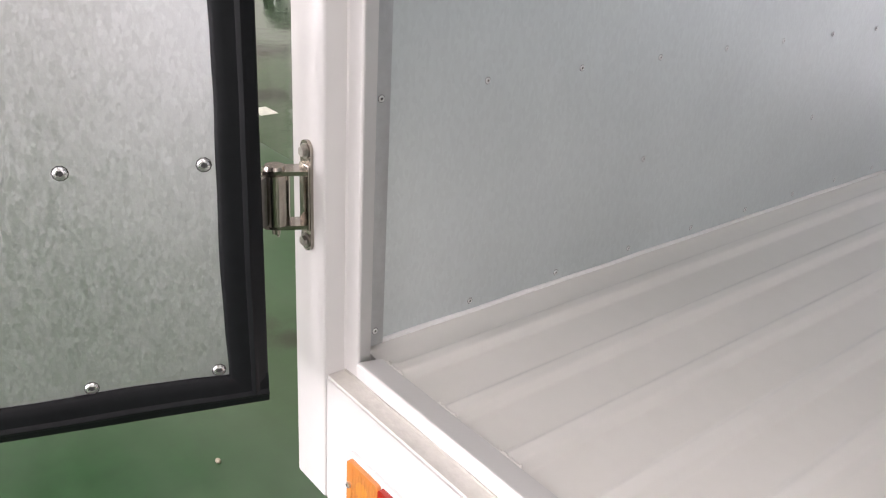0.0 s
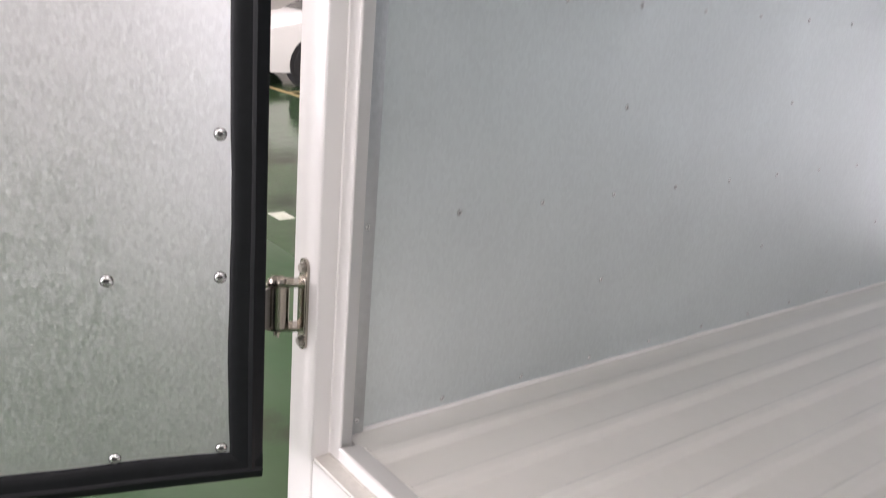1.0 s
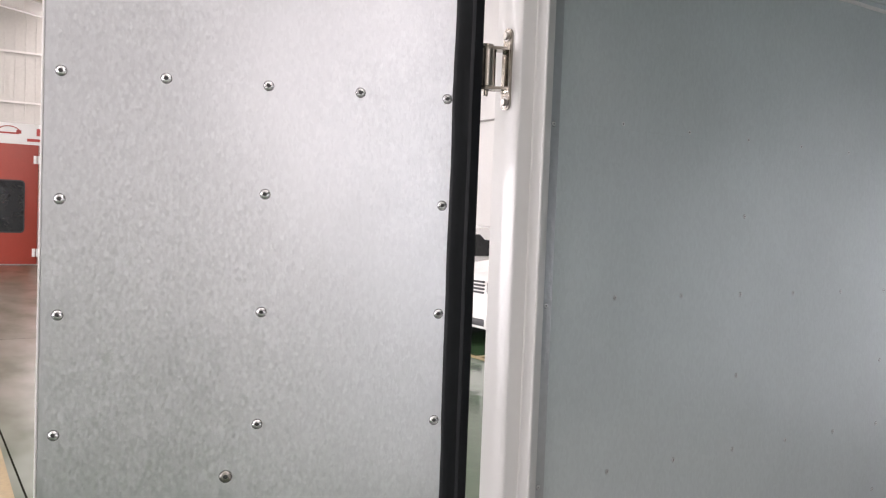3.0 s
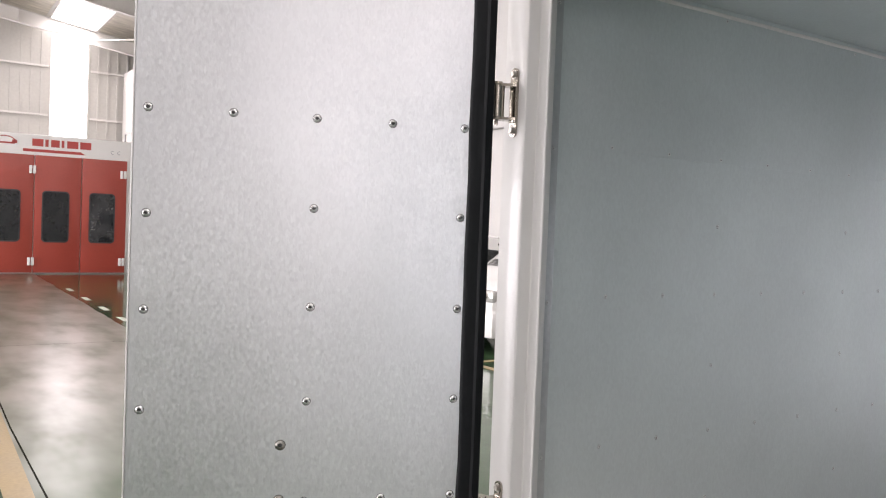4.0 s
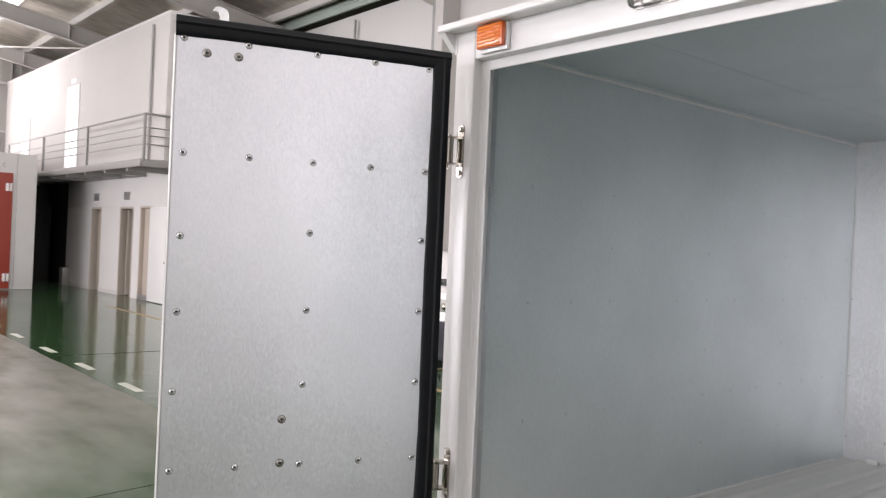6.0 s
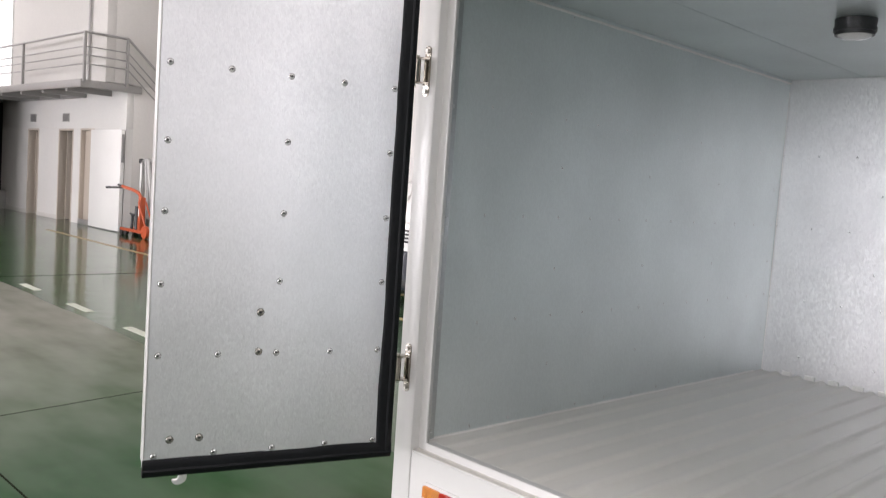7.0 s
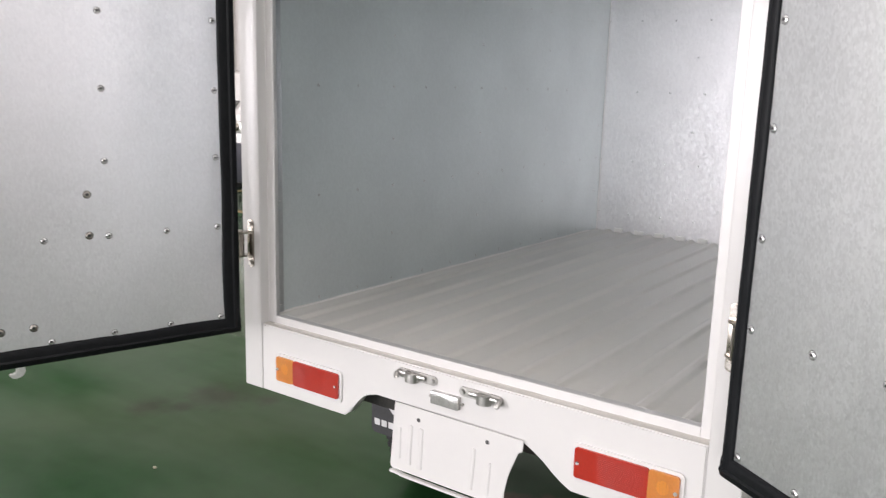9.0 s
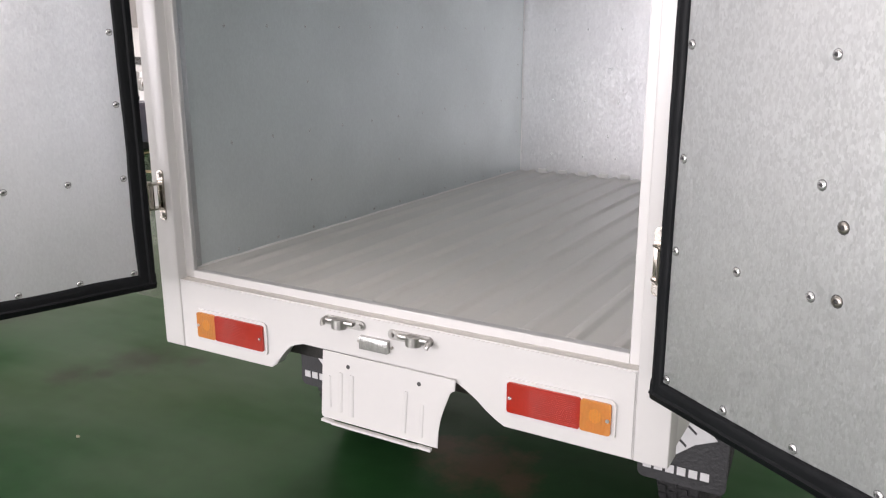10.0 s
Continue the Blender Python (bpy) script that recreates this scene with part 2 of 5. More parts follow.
# paint worn to olive in broad areas, and olive throughout towards the far end
_worn = lane_math("MAXIMUM", lane_range(lane_noise(0.55, 2, (1, 1, 1)), 0.45, 0.70, 0.0, 0.30), lane_range(_sx.outputs[0], -7.0, -3.0, 0.9, 0.0))
_wm = _n.new("ShaderNodeMix")
_wm.data_type = "RGBA"
_wm.inputs[7].default_value = (0.105, 0.108, 0.070, 1)
_l.new(_worn, _wm.inputs[0])
_l.new(_b.inputs["Base Color"].links[0].from_socket, _wm.inputs[6])
_l.new(_wm.outputs[2], _b.inputs["Base Color"])
# what is left of the top coat, swept unevenly
_gloss = lane_math("MULTIPLY", lane_range(_sx.outputs[0], -7.5, -2.5, 0.95, 0.14), lane_range(lane_noise(1.4, 3, (0.7, 1.6, 1)), 0.34, 0.64, 0.25, 1.0))
_l.new(_gloss, _b.inputs["Specular IOR Level"])
_l.new(_gloss, _b.inputs["Coat Weight"])
_b.inputs["Coat Roughness"].default_value = 0.28
YELLOW = mat("yellow_floor_paint", (0.30, 0.22, 0.105), 0.38, 0, 0.2, 3, 40)
WHITELINE = mat("white_floor_paint", (0.42, 0.44, 0.37), 0.38, 0, 0.25, 3, 40)
PEBBLE = mat("pale_pebble", (0.26, 0.24, 0.17), 0.7, 0, 0.2, 60, 300)
JOINT = mat("dark_joint", (0.014, 0.014, 0.010), 0.9, spec=0.03)
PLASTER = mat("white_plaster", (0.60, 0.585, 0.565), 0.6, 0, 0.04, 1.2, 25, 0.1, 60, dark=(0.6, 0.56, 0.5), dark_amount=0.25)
# greyer copy of the plaster; on the side walls it paints their shade
PLASTER_GREY_SHADED = mat("grey_shaded_plaster", (0.52, 0.50, 0.475), 0.6, 0, 0.05, 1.0, 25, 0.1, 60)
CLAD = mat("wall_cladding", (0.40, 0.385, 0.355), 0.45, 0, 0.07, 0.6, 12, 0.1, 40)
FOIL = mat("roof_foil", (0.60, 0.565, 0.50), 0.33, 0.85, 0.4, 0.8, 6, 1.0, 2.6, stretch=(1, 0.3, 1))
BEAM = mat("painted_steel_beam", (0.52, 0.50, 0.475), 0.45, 0, 0.06, 2, 30, 0.1, 60)
GREENTRIM = mat("green_grey_trim", (0.36, 0.41, 0.37), 0.5, 0, 0.08, 2, 30)
BOOTHRED = mat("red_booth_panel", (0.33, 0.052, 0.034), 0.36, 0, 0.08, 1.5, 30, 0.05, 40)
BOOTHWHITE = mat("white_booth_panel", (0.72, 0.71, 0.69), 0.4, 0, 0.04, 2, 30)
SIGNRED = mat("sign_red", (0.42, 0.06, 0.05), 0.5)
SIGNGREY = mat("sign_grey", (0.35, 0.35, 0.36), 0.5)
DARKGLASS = mat("dark_glass", (0.02, 0.022, 0.024), 0.06, 0, 0.2, 3, 20, 0.0, coat=0.5)
UNLIT_BAY = mat("unlit_bay_black", (0.035, 0.033, 0.034), 0.55, 0, 0.3, 2, 20, 0.2, 30)
ORANGE = mat("orange_paint", (0.46, 0.085, 0.03), 0.4, 0, 0.15, 6, 60)
GALVTUBE = mat("grey_metal", (0.34, 0.335, 0.325), 0.45, 0.6, 0.15, 6, 60)
RAIL = mat("handrail_paint", (0.30, 0.29, 0.28), 0.4, 0.3, 0.1, 6, 60)
CARWHITE = mat("white_car_paint", (0.74, 0.73, 0.71), 0.18, 0, 0.02, 2, 40, coat=0.8)
CARDARK = mat("dark_bumper", (0.015, 0.018, 0.03), 0.36, 0, 0.2, 5, 50, coat=0.4)
DOORBROWN = mat("brown_wood", (0.16, 0.075, 0.03), 0.5, 0, 0.2, 8, 60)
DOORTAN = mat("tan_door", (0.45, 0.39, 0.33), 0.55, 0, 0.06, 2, 30)


# ---- building blocks ----
def box(bm, x0, x1, y0, y1, z0, z1, bevel=0.0, seg=2, m=None):
    vs = bmesh.ops.create_cube(bm, size=1.0)["verts"]
    for v in vs:
        v.co = Vector(((x0 + x1) / 2 + v.co.x * (x1 - x0), (y0 + y1) / 2 + v.co.y * (y1 - y0), (z0 + z1) / 2 + v.co.z * (z1 - z0)))
    if bevel:
        es = list({e for v in vs for e in v.link_edges})
        r = bmesh.ops.bevel(bm, geom=es, offset=bevel, segments=seg, affect="EDGES", profile=0.5)
        vs = list({v for f in r["faces"] for v in f.verts} | {v for v in vs if v.is_valid})
    if m is not None:
        bmesh.ops.transform(bm, matrix=m, verts=vs)
    return vs


def tube(bm, a, b, r, n=12, r2=None, caps=True):
    a, b = Vector(a), Vector(b)
    d = b - a
    m = Matrix.Translation((a + b) / 2) @ d.to_track_quat("Z", "Y").to_matrix().to_4x4()
    return bmesh.ops.create_cone(bm, cap_ends=caps, segments=n, radius1=r, radius2=r if r2 is None else r2, depth=d.length, matrix=m)["verts"]


def prism(bm, pts, lo, hi, axis="y", m=None):
    """A polygon of two coordinates, drawn out along an axis from lo to hi."""
    def at(p, h):
        return {"x": (h, p[0], p[1]), "y": (p[0], h, p[1]), "z": (p[0], p[1], h)}[axis]
    a = [bm.verts.new(at(p, lo)) for p in pts]
    b = [bm.verts.new(at(p, hi)) for p in pts]
    bm.faces.new(a), bm.faces.new(b)
    for i in range(len(pts)):
        j = (i + 1) % len(pts)
        bm.faces.new((a[i], a[j], b[j], b[i]))
    if m is not None:
        bmesh.ops.transform(bm, matrix=m, verts=a + b)
    return a + b


def ring_sweep(bm, path, r, n=8, closed=False):
    """A round bar along a path of points."""
    path = [Vector(p) for p in path]
    rings = []
    for i, p in enumerate(path):
        d = (path[min(i + 1, len(path) - 1)] - path[max(i - 1, 0)]).normalized()
        u = d.orthogonal().normalized() if not rings else (last_u - d * last_u.dot(d)).normalized()
        last_u = u
        w = d.cross(u)
        rings.append([bm.verts.new(p + r * (math.cos(k * math.tau / n) * u + math.sin(k * math.tau / n) * w)) for k in range(n)])
    for a, b in zip(rings, rings[1:]):
        for k in range(n):
            bm.faces.new((a[k], a[(k + 1) % n], b[(k + 1) % n], b[k]))
    bm.faces.new(rings[0]), bm.faces.new(list(reversed(rings[-1])))


def rounded(x0, x1, z0, z1, r, n=5):
    pts = []
    for cx, cz, a0 in ((x1 - r, z1 - r, 0), (x0 + r, z1 - r, 90), (x0 + r, z0 + r, 180), (x1 - r, z0 + r, 270)):
        for k in range(n + 1):
            a = radians(a0 + 90 * k / n)
            pts.append((cx + r * math.cos(a), cz + r * math.sin(a)))
    return pts


BASE = {}


def thing(name, label, category, at=(0, 0, 0), group="", kind=""):
    ob = new(name)
    ob.location = at
    ob.empty_display_size = 0.1
    BASE[ob] = Matrix.Translation(at)
    return tagged(ob, label, category, group, kind)


def finish(bm, name, material, smooth=False):
    bmesh.ops.recalc_face_normals(bm, faces=bm.faces)
    me = bpy.data.meshes.new(name)
    bm.to_mesh(me)
    bm.free()
    me.materials.append(material)
    if smooth:
        me.shade_smooth()
        me.set_sharp_from_angle(angle=radians(24 if material in (WHITE, CARGO_PAINT) else 40))
    return me


def part(name, bm, material, parent, label="", smooth=True):
    """One mesh under a thing or under a part, drawn in world coordinates."""
    ob = new(name, finish(bm, name, material, smooth))
    ob.parent = parent
    ob.matrix_parent_inverse = BASE.get(parent, Matrix()).inverted()
    return tagged(ob, label)


def piece(name, mesh, parent, m):
    ob = new(name, mesh)
    ob.parent = parent
    ob.matrix_parent_inverse = BASE.get(parent, Matrix()).inverted()
    ob.matrix_basis = m
    return ob


def solid(name, bm, material, label="", category="", kind="structure", smooth=False):
    return tagged(new(name, finish(bm, name, material, smooth)), label, category, "", kind)


def glow_pane(name, pts):
    """The bright overcast sky outside an opening."""
    bm = bmesh.new()
    bm.faces.new([bm.verts.new(p) for p in pts])
    return solid(name, bm, SKYGLOW, "bright overcast sky outside the opening", "sky")


SKYGLOW = bpy.data.materials.new("overcast_sky")
SKYGLOW.use_nodes = True
_b = SKYGLOW.node_tree.nodes["Principled BSDF"]
_b.inputs["Base Color"].default_value = (0, 0, 0, 1)
_b.inputs["Emission Color"].default_value = (1, 0.99, 0.97, 1)
_b.inputs["Emission Strength"].default_value = 2.5
SKYGLOW.cycles.emission_sampling = "NONE"
STRIPGLOW = SKYGLOW.copy()
STRIPGLOW.name = "bright_strip_glow"
STRIPGLOW.node_tree.nodes["Principled BSDF"].inputs["Emission Strength"].default_value = 1.3


# ---- the cargo truck ----
truck = thing("cargo_truck", "small white box truck, both rear doors open, on green floor", "truck", (0, 1.0, 0))


def rivet_mesh(r, name, material):
    """A domed blind rivet with its pulled stem, its axis along z."""
    bm = bmesh.new()
    prof = [(0.0, 0.30), (0.36, 0.22), (0.41, 0.14), (0.47, 0.36), (0.74, 0.33), (0.93, 0.20), (1.0, 0.03), (1.13, 0.015)]
    n = 10
    rows = []
    for q, h in prof[1:]:
        rows.append([bm.verts.new((r * q * math.cos(k * math.tau / n), r * q * math.sin(k * math.tau / n), r * h)) for k in range(n)])
    bm.faces.new(rows[0])
    for a, b in zip(rows, rows[1:]):
        for k in range(n):
            bm.faces.new((a[k], a[(k + 1) % n], b[(k + 1) % n], b[k]))
    # dark centre hole; the dark outer ring paints the rim's shadow on the sheet
    for f in bm.faces:
        f.material_index = int(not 0.40 * r < f.calc_center_median().to_2d().length < 0.99 * r)
    me = finish(bm, name, material, True)
    me.materials.append(HOLE_AND_RIM_SHADE)
    return me


RIVET = rivet_mesh(0.0072, "rivet", ALU)
RIVET_SMALL = rivet_mesh(0.0042, "rivet", ALU_PALE)
BOLT_BIG = rivet_mesh(0.0088, "bolt", BOLT)


def facing(p, n):
    """The pose of a small piece at p whose axis points along n."""
    return Matrix.Translation(p) @ Vector(n).to_track_quat("Z", "Y").to_matrix().to_4x4()


WX, FY, CEIL = 0.652, 2.25, 2.108          # inner walls, inner front wall, inner ceiling
VALLEY, RIDGE = 0.7792, 0.7890
FALL = 0.0135                            # the cargo floor drops this much for each metre towards the front

# side walls: white skin outside, zinc sheet inside
for side, name in ((-1, "left_wall"), (1, "right_wall")):
    bm = bmesh.new()
    xs = sorted((side * 0.7065, side * (WX + 0.003)))
    box(bm, *xs, 0.062, 2.30, 0.60, 2.15, 0.004)
    skin = part(name, bm, WHITE, truck, "white side panel of the cargo box")
    for z0, z1, t in ((0.74, 1.752, 0.0), (1.748, CEIL + 0.01, 0.0012)):
        bm = bmesh.new()
        x = sorted((side * (WX + 0.004), side * (WX - t)))
        box(bm, *x, 0.064, FY + 0.01, z0, z1)
        sheet = part("wall_sheet", bm, ZINC_WALL, skin, "galvanised steel lining sheet")
    bm = bmesh.new()
    x = sorted((side * 0.662, side * 0.637))
    box(bm, *x, 0.044, 0.089, 0.79, 2.06, 0.001)
    part("edge_strip", bm, STRIP, skin, "folded zinc edge strip")
    for k in range(12):
        y = 0.25 + 0.1765 * k
        if y > FY - 0.03:
            break
        for z in (0.801 - 0.010 * y, 1.115, 1.439, 1.757):
            piece("rivet", RIVET_SMALL, skin, facing((side * (WX - 0.001), y, z), (-side, 0, 0)))
        if k % 3 == 2:
            for z in (0.953, 1.270, 1.60, 2.083):
                piece("rivet", RIVET_SMALL, skin, facing((side * (WX - 0.001), y, z), (-side, 0, 0)))
    for z in (0.812, 1.115, 1.43, 1.74, 2.03):
        piece("rivet", RIVET_SMALL, skin, facing((side * 0.637, 0.076, z), (-side, 0, 0)))

# front wall
bm = bmesh.new()
box(bm, -0.7065, 0.7065, FY + 0.004, 2.30, 0.60, 2.15, 0.004)
front = part("front_wall", bm, WHITE, truck, "white front panel of the cargo box")
bm = bmesh.new()
box(bm, -WX, WX, FY, FY + 0.006, 0.74, CEIL + 0.01)
part("wall_sheet", bm, ZINC_FRONT, front, "galvanised steel lining sheet")
for k in range(9):
    x = -0.648 + k * 0.162 if k not in (0, 8) else (-0.648 if k == 0 else 0.648)
    for z in (0.845, 1.105, 1.435, 1.762):
        piece("rivet", RIVET_SMALL, front, facing((x, FY - 0.001, z), (0, -1, 0)))
for x in (-0.205, 0.26):
    for z in (0.946, 1.259, 1.596, 1.93):
        piece("rivet", RIVET_SMALL, front, facing((x, FY - 0.001, z), (0, -1, 0)))

# ceiling of the box in three sheets with open joints
bm = bmesh.new()
box(bm, -0.66, 0.66, 0.063, 2.30, CEIL + 0.006, 2.149, 0.004)
roof = part("roof_panel", bm, WHITE, truck, "white roof of the cargo box")
for x0, x1 in ((-WX, -0.3285), (-0.3265, 0.3265), (0.3285, WX)):
    bm = bmesh.new()
    box(bm, x0, x1, 0.062, FY, CEIL, CEIL + 0.008)
    part("ceiling_sheet", bm, ZINC_WALL, roof, "galvanised ceiling sheet")
# folded edge of the ceiling sheets on the walls
for x0, x1 in ((-WX, -WX + 0.004), (WX - 0.004, WX)):
    bm = bmesh.new()
    box(bm, x0, x1, 0.064, FY, CEIL - 0.014, CEIL - 0.0005)
    part("ceiling_flange", bm, ZINC_WALL, roof, "folded edge of the ceiling sheet")
# sealant beads along the inner corners
for sx in (-1, 1):
    for bead in ([(sx * (WX - 0.002), 0.09 + 0.054 * k, CEIL - 0.014 + 0.0006 * math.sin(k * 1.7)) for k in range(41)],
                 [(sx * (WX - 0.001), FY - 0.001, 0.755 + 0.1 * k) for k in range(14)],
                 [(sx * (WX - 0.002), 0.06 + 0.1 * k, 0.785 - FALL * 0.1 * k + 0.001 * math.sin(k * 2.3)) for k in range(22)]):
        bm = bmesh.new()
        ring_sweep(bm, bead, 0.003 if bead[0][1] > 2 else (0.0046 if bead[0][2] > 2 else 0.0038))
        part("sealant_bead", bm, WHITE_OLD, truck, "white sealant bead in a corner")

# corrugated floor: flat-topped ribs with soft shoulders pressed into the sheet
shoulder = [(0.024, 0.0), (0.021, 0.03), (0.018, 0.16), (0.011, 0.82), (0.008, 0.97), (0.004, 1.0)]    # half-width, height
pitch, first = 0.1045, -0.581
centres = [first + pitch * k for k in range(12)]
bm = bmesh.new()
prof = [(-WX, 0.785), (-WX + 0.006, 0.784), (-WX + 0.016, 0.782), (-WX + 0.026, VALLEY + 0.0012)]
for x in centres:
    prof += [(x - w, VALLEY + (RIDGE - VALLEY) * h) for w, h in shoulder]
    prof += [(x + w, VALLEY + (RIDGE - VALLEY) * h) for w, h in reversed(shoulder)]
prof += [(WX - 0.026, VALLEY + 0.0012), (WX - 0.016, 0.782), (WX - 0.006, 0.784), (WX, 0.785)]
prof += [(WX, 0.72), (-WX, 0.72)]
prism(bm, prof, 0.069, FY, "y")
for v in bm.verts:
    v.co.z -= FALL * v.co.y
part("cargo_floor", bm, CARGO_PAINT, truck, "corrugated cargo floor in pale grey paint", smooth=True)
# welds where the ribs meet the sill
for i, x in enumerate(centres):
    bm = bmesh.new()
    ring_sweep(bm, [(x - 0.017 + 0.0034 * k, 0.0685 + 0.0012 * math.sin(k * 2.4 + i), RIDGE - 0.0022 + 0.0009 * math.sin(k * 1.7 + 2 * i)) for k in range(11)], 0.0030, 6)
    part("weld_bead", bm, CARGO_PAINT, truck, "painted weld at the end of a rib")
bm = bmesh.new()
box(bm, -0.65, 0.65, 0.07, 2.25, 0.60, 0.719, 0.004)
part("floor_frame", bm, UNDER, truck, "dark steel frame beneath the cargo floor")

# folded toe of the front sheet over the ribs
for xk in centres[:-1]:
    bm = bmesh.new()
    box(bm, xk + 0.029, xk + pitch - 0.029, FY - 0.012, FY - 0.001, VALLEY - 0.031, VALLEY - 0.010, 0.003)
    part("closing_piece", bm, WHITE_OLD, truck, "sealed closing piece between two ribs")

# rear frame: flat posts with a folded lip set back behind their faces
def lip_profile(base, inward):
    """Outline of the lip, across the frame and front to back; base: shift, inward: its direction."""
    pts = [(0.6365, 0.0295), (0.6110, 0.0295), (0.6090, 0.0303), (0.6080, 0.0322), (0.6084, 0.0345), (0.6310, 0.0655), (0.6365, 0.0660)]
    return [(base + inward * a, b) for a, b in pts]


for side in (-1, 1):
    bm = bmesh.new()
    box(bm, *sorted((side * 0.7065, side * 0.635)), 0.0, 0.062, 0.578, 2.15, 0.004, 3)
    part("rear_post", bm, WHITE, truck)
    bm = bmesh.new()
    prism(bm, [(side * px, py) for px, py in lip_profile(0.0, 1)], 0.770, 2.060, "z")
    part("post_lip", bm, WHITE, truck)
    bm = bmesh.new()
    ring_sweep(bm, [(side * (0.635 + 0.0005 * math.sin(k * 2.1)), 0.0300, 0.775 + 0.064 * k) for k in range(21)], 0.0022, 6)
    part("sealant_line", bm, WHITE, truck)
bm = bmesh.new()
box(bm, -0.6345, 0.6345, 0.0, 0.062, 2.0555, 2.1495, 0.004)
part("rear_header", bm, WHITE, truck)
bm = bmesh.new()
prism(bm, [(0.0295, 2.057), (0.0295, 2.0325), (0.0305, 2.0308), (0.0325, 2.0302), (0.035, 2.0312), (0.062, 2.0535), (0.062, 2.057)], -0.6078, 0.6078, "x")
part("header_lip", bm, WHITE, truck)
bm = bmesh.new()
prism(bm, [(0.0295, 0.7690), (0.0295, 0.7925), (0.0305, 0.7945), (0.0325, 0.7952), (0.036, 0.7948), (0.0655, 0.7895), (0.0672, 0.7880), (0.0675, 0.7690)], -0.6078, 0.6078, "x")
part("sill_lip", bm, WHITE, truck, "raised white lip of the loading sill")
# grey-beige strip paints the shade in the channel behind the panel edge
bm = bmesh.new()
box(bm, -0.6345, 0.6345, 0.0042, 0.0293, 0.7715, 0.7728)
part("sill_channel", bm, CHANNEL_SHADE, truck, "strip in the channel behind the panel edge, toned for its shade")
# greyer line paints the soft shadow at the foot of the lip
bm = bmesh.new()
ring_sweep(bm, [(-0.632 + 0.0316 * k, 0.0290 + 0.0008 * math.sin(k * 1.3), 0.7722 + 0.0004 * math.sin(k * 1.9)) for k in range(41)], 0.0024, 6)
part("lip_foot_shade", bm, LIP_SHADE, truck, "grey line painted for the soft shadow at the lip's foot")

# lower panel with its notched edge
notch = [(-0.322, 0.5805), (-0.303, 0.594), (-0.285, 0.618), (-0.27, 0.64), (-0.252, 0.656), (-0.232, 0.664), (-0.21, 0.667),
         (0.205, 0.667), (0.232, 0.660), (0.254, 0.648), (0.276, 0.630), (0.300, 0.610), (0.322, 0.592), (0.345, 0.580)]
bm = bmesh.new()
prism(bm, [(-0.6342, 0.5785)] + notch + [(0.6342, 0.5785), (0.6342, 0.7725), (-0.6342, 0.7725)], 0.001, 0.032)
bmesh.ops.bevel(bm, geom=[e for e in bm.edges if e.is_boundary is False and all(abs(v.co.y - 0.001) < 1e-5 for v in e.verts)], offset=0.003, segments=2, affect="EDGES")
part("rear_panel", bm, WHITE, truck, "white lower rear panel with notched edge")

# roof lip above the doors
bm = bmesh.new()
prism(bm, [(-0.0005, 2.130), (-0.044, 2.1275), (-0.048, 2.131), (-0.046, 2.146), (0.06, 2.172), (0.06, 2.1505), (-0.0005, 2.1505)], -0.728, 0.728, "x")
part("drip_rail", bm, WHITE, truck, "white drip rail over the doors")
bm = bmesh.new()
prism(bm, [(0.0, 2.085), (0.0, 2.129), (-0.042, 2.129)], -0.7265, -0.7072, "x")
part("drip_rail_bracket", bm, WHITE, truck)
bm = bmesh.new()
for k in range(9):
    bmesh.ops.create_icosphere(bm, subdivisions=1, radius=0.0035, matrix=Matrix.Translation((-0.7045 + 0.001 * math.sin(k * 2.2), -0.0015, 2.128 - 0.006 * k)))
part("sealant_drip", bm, WHITE_OLD, truck)


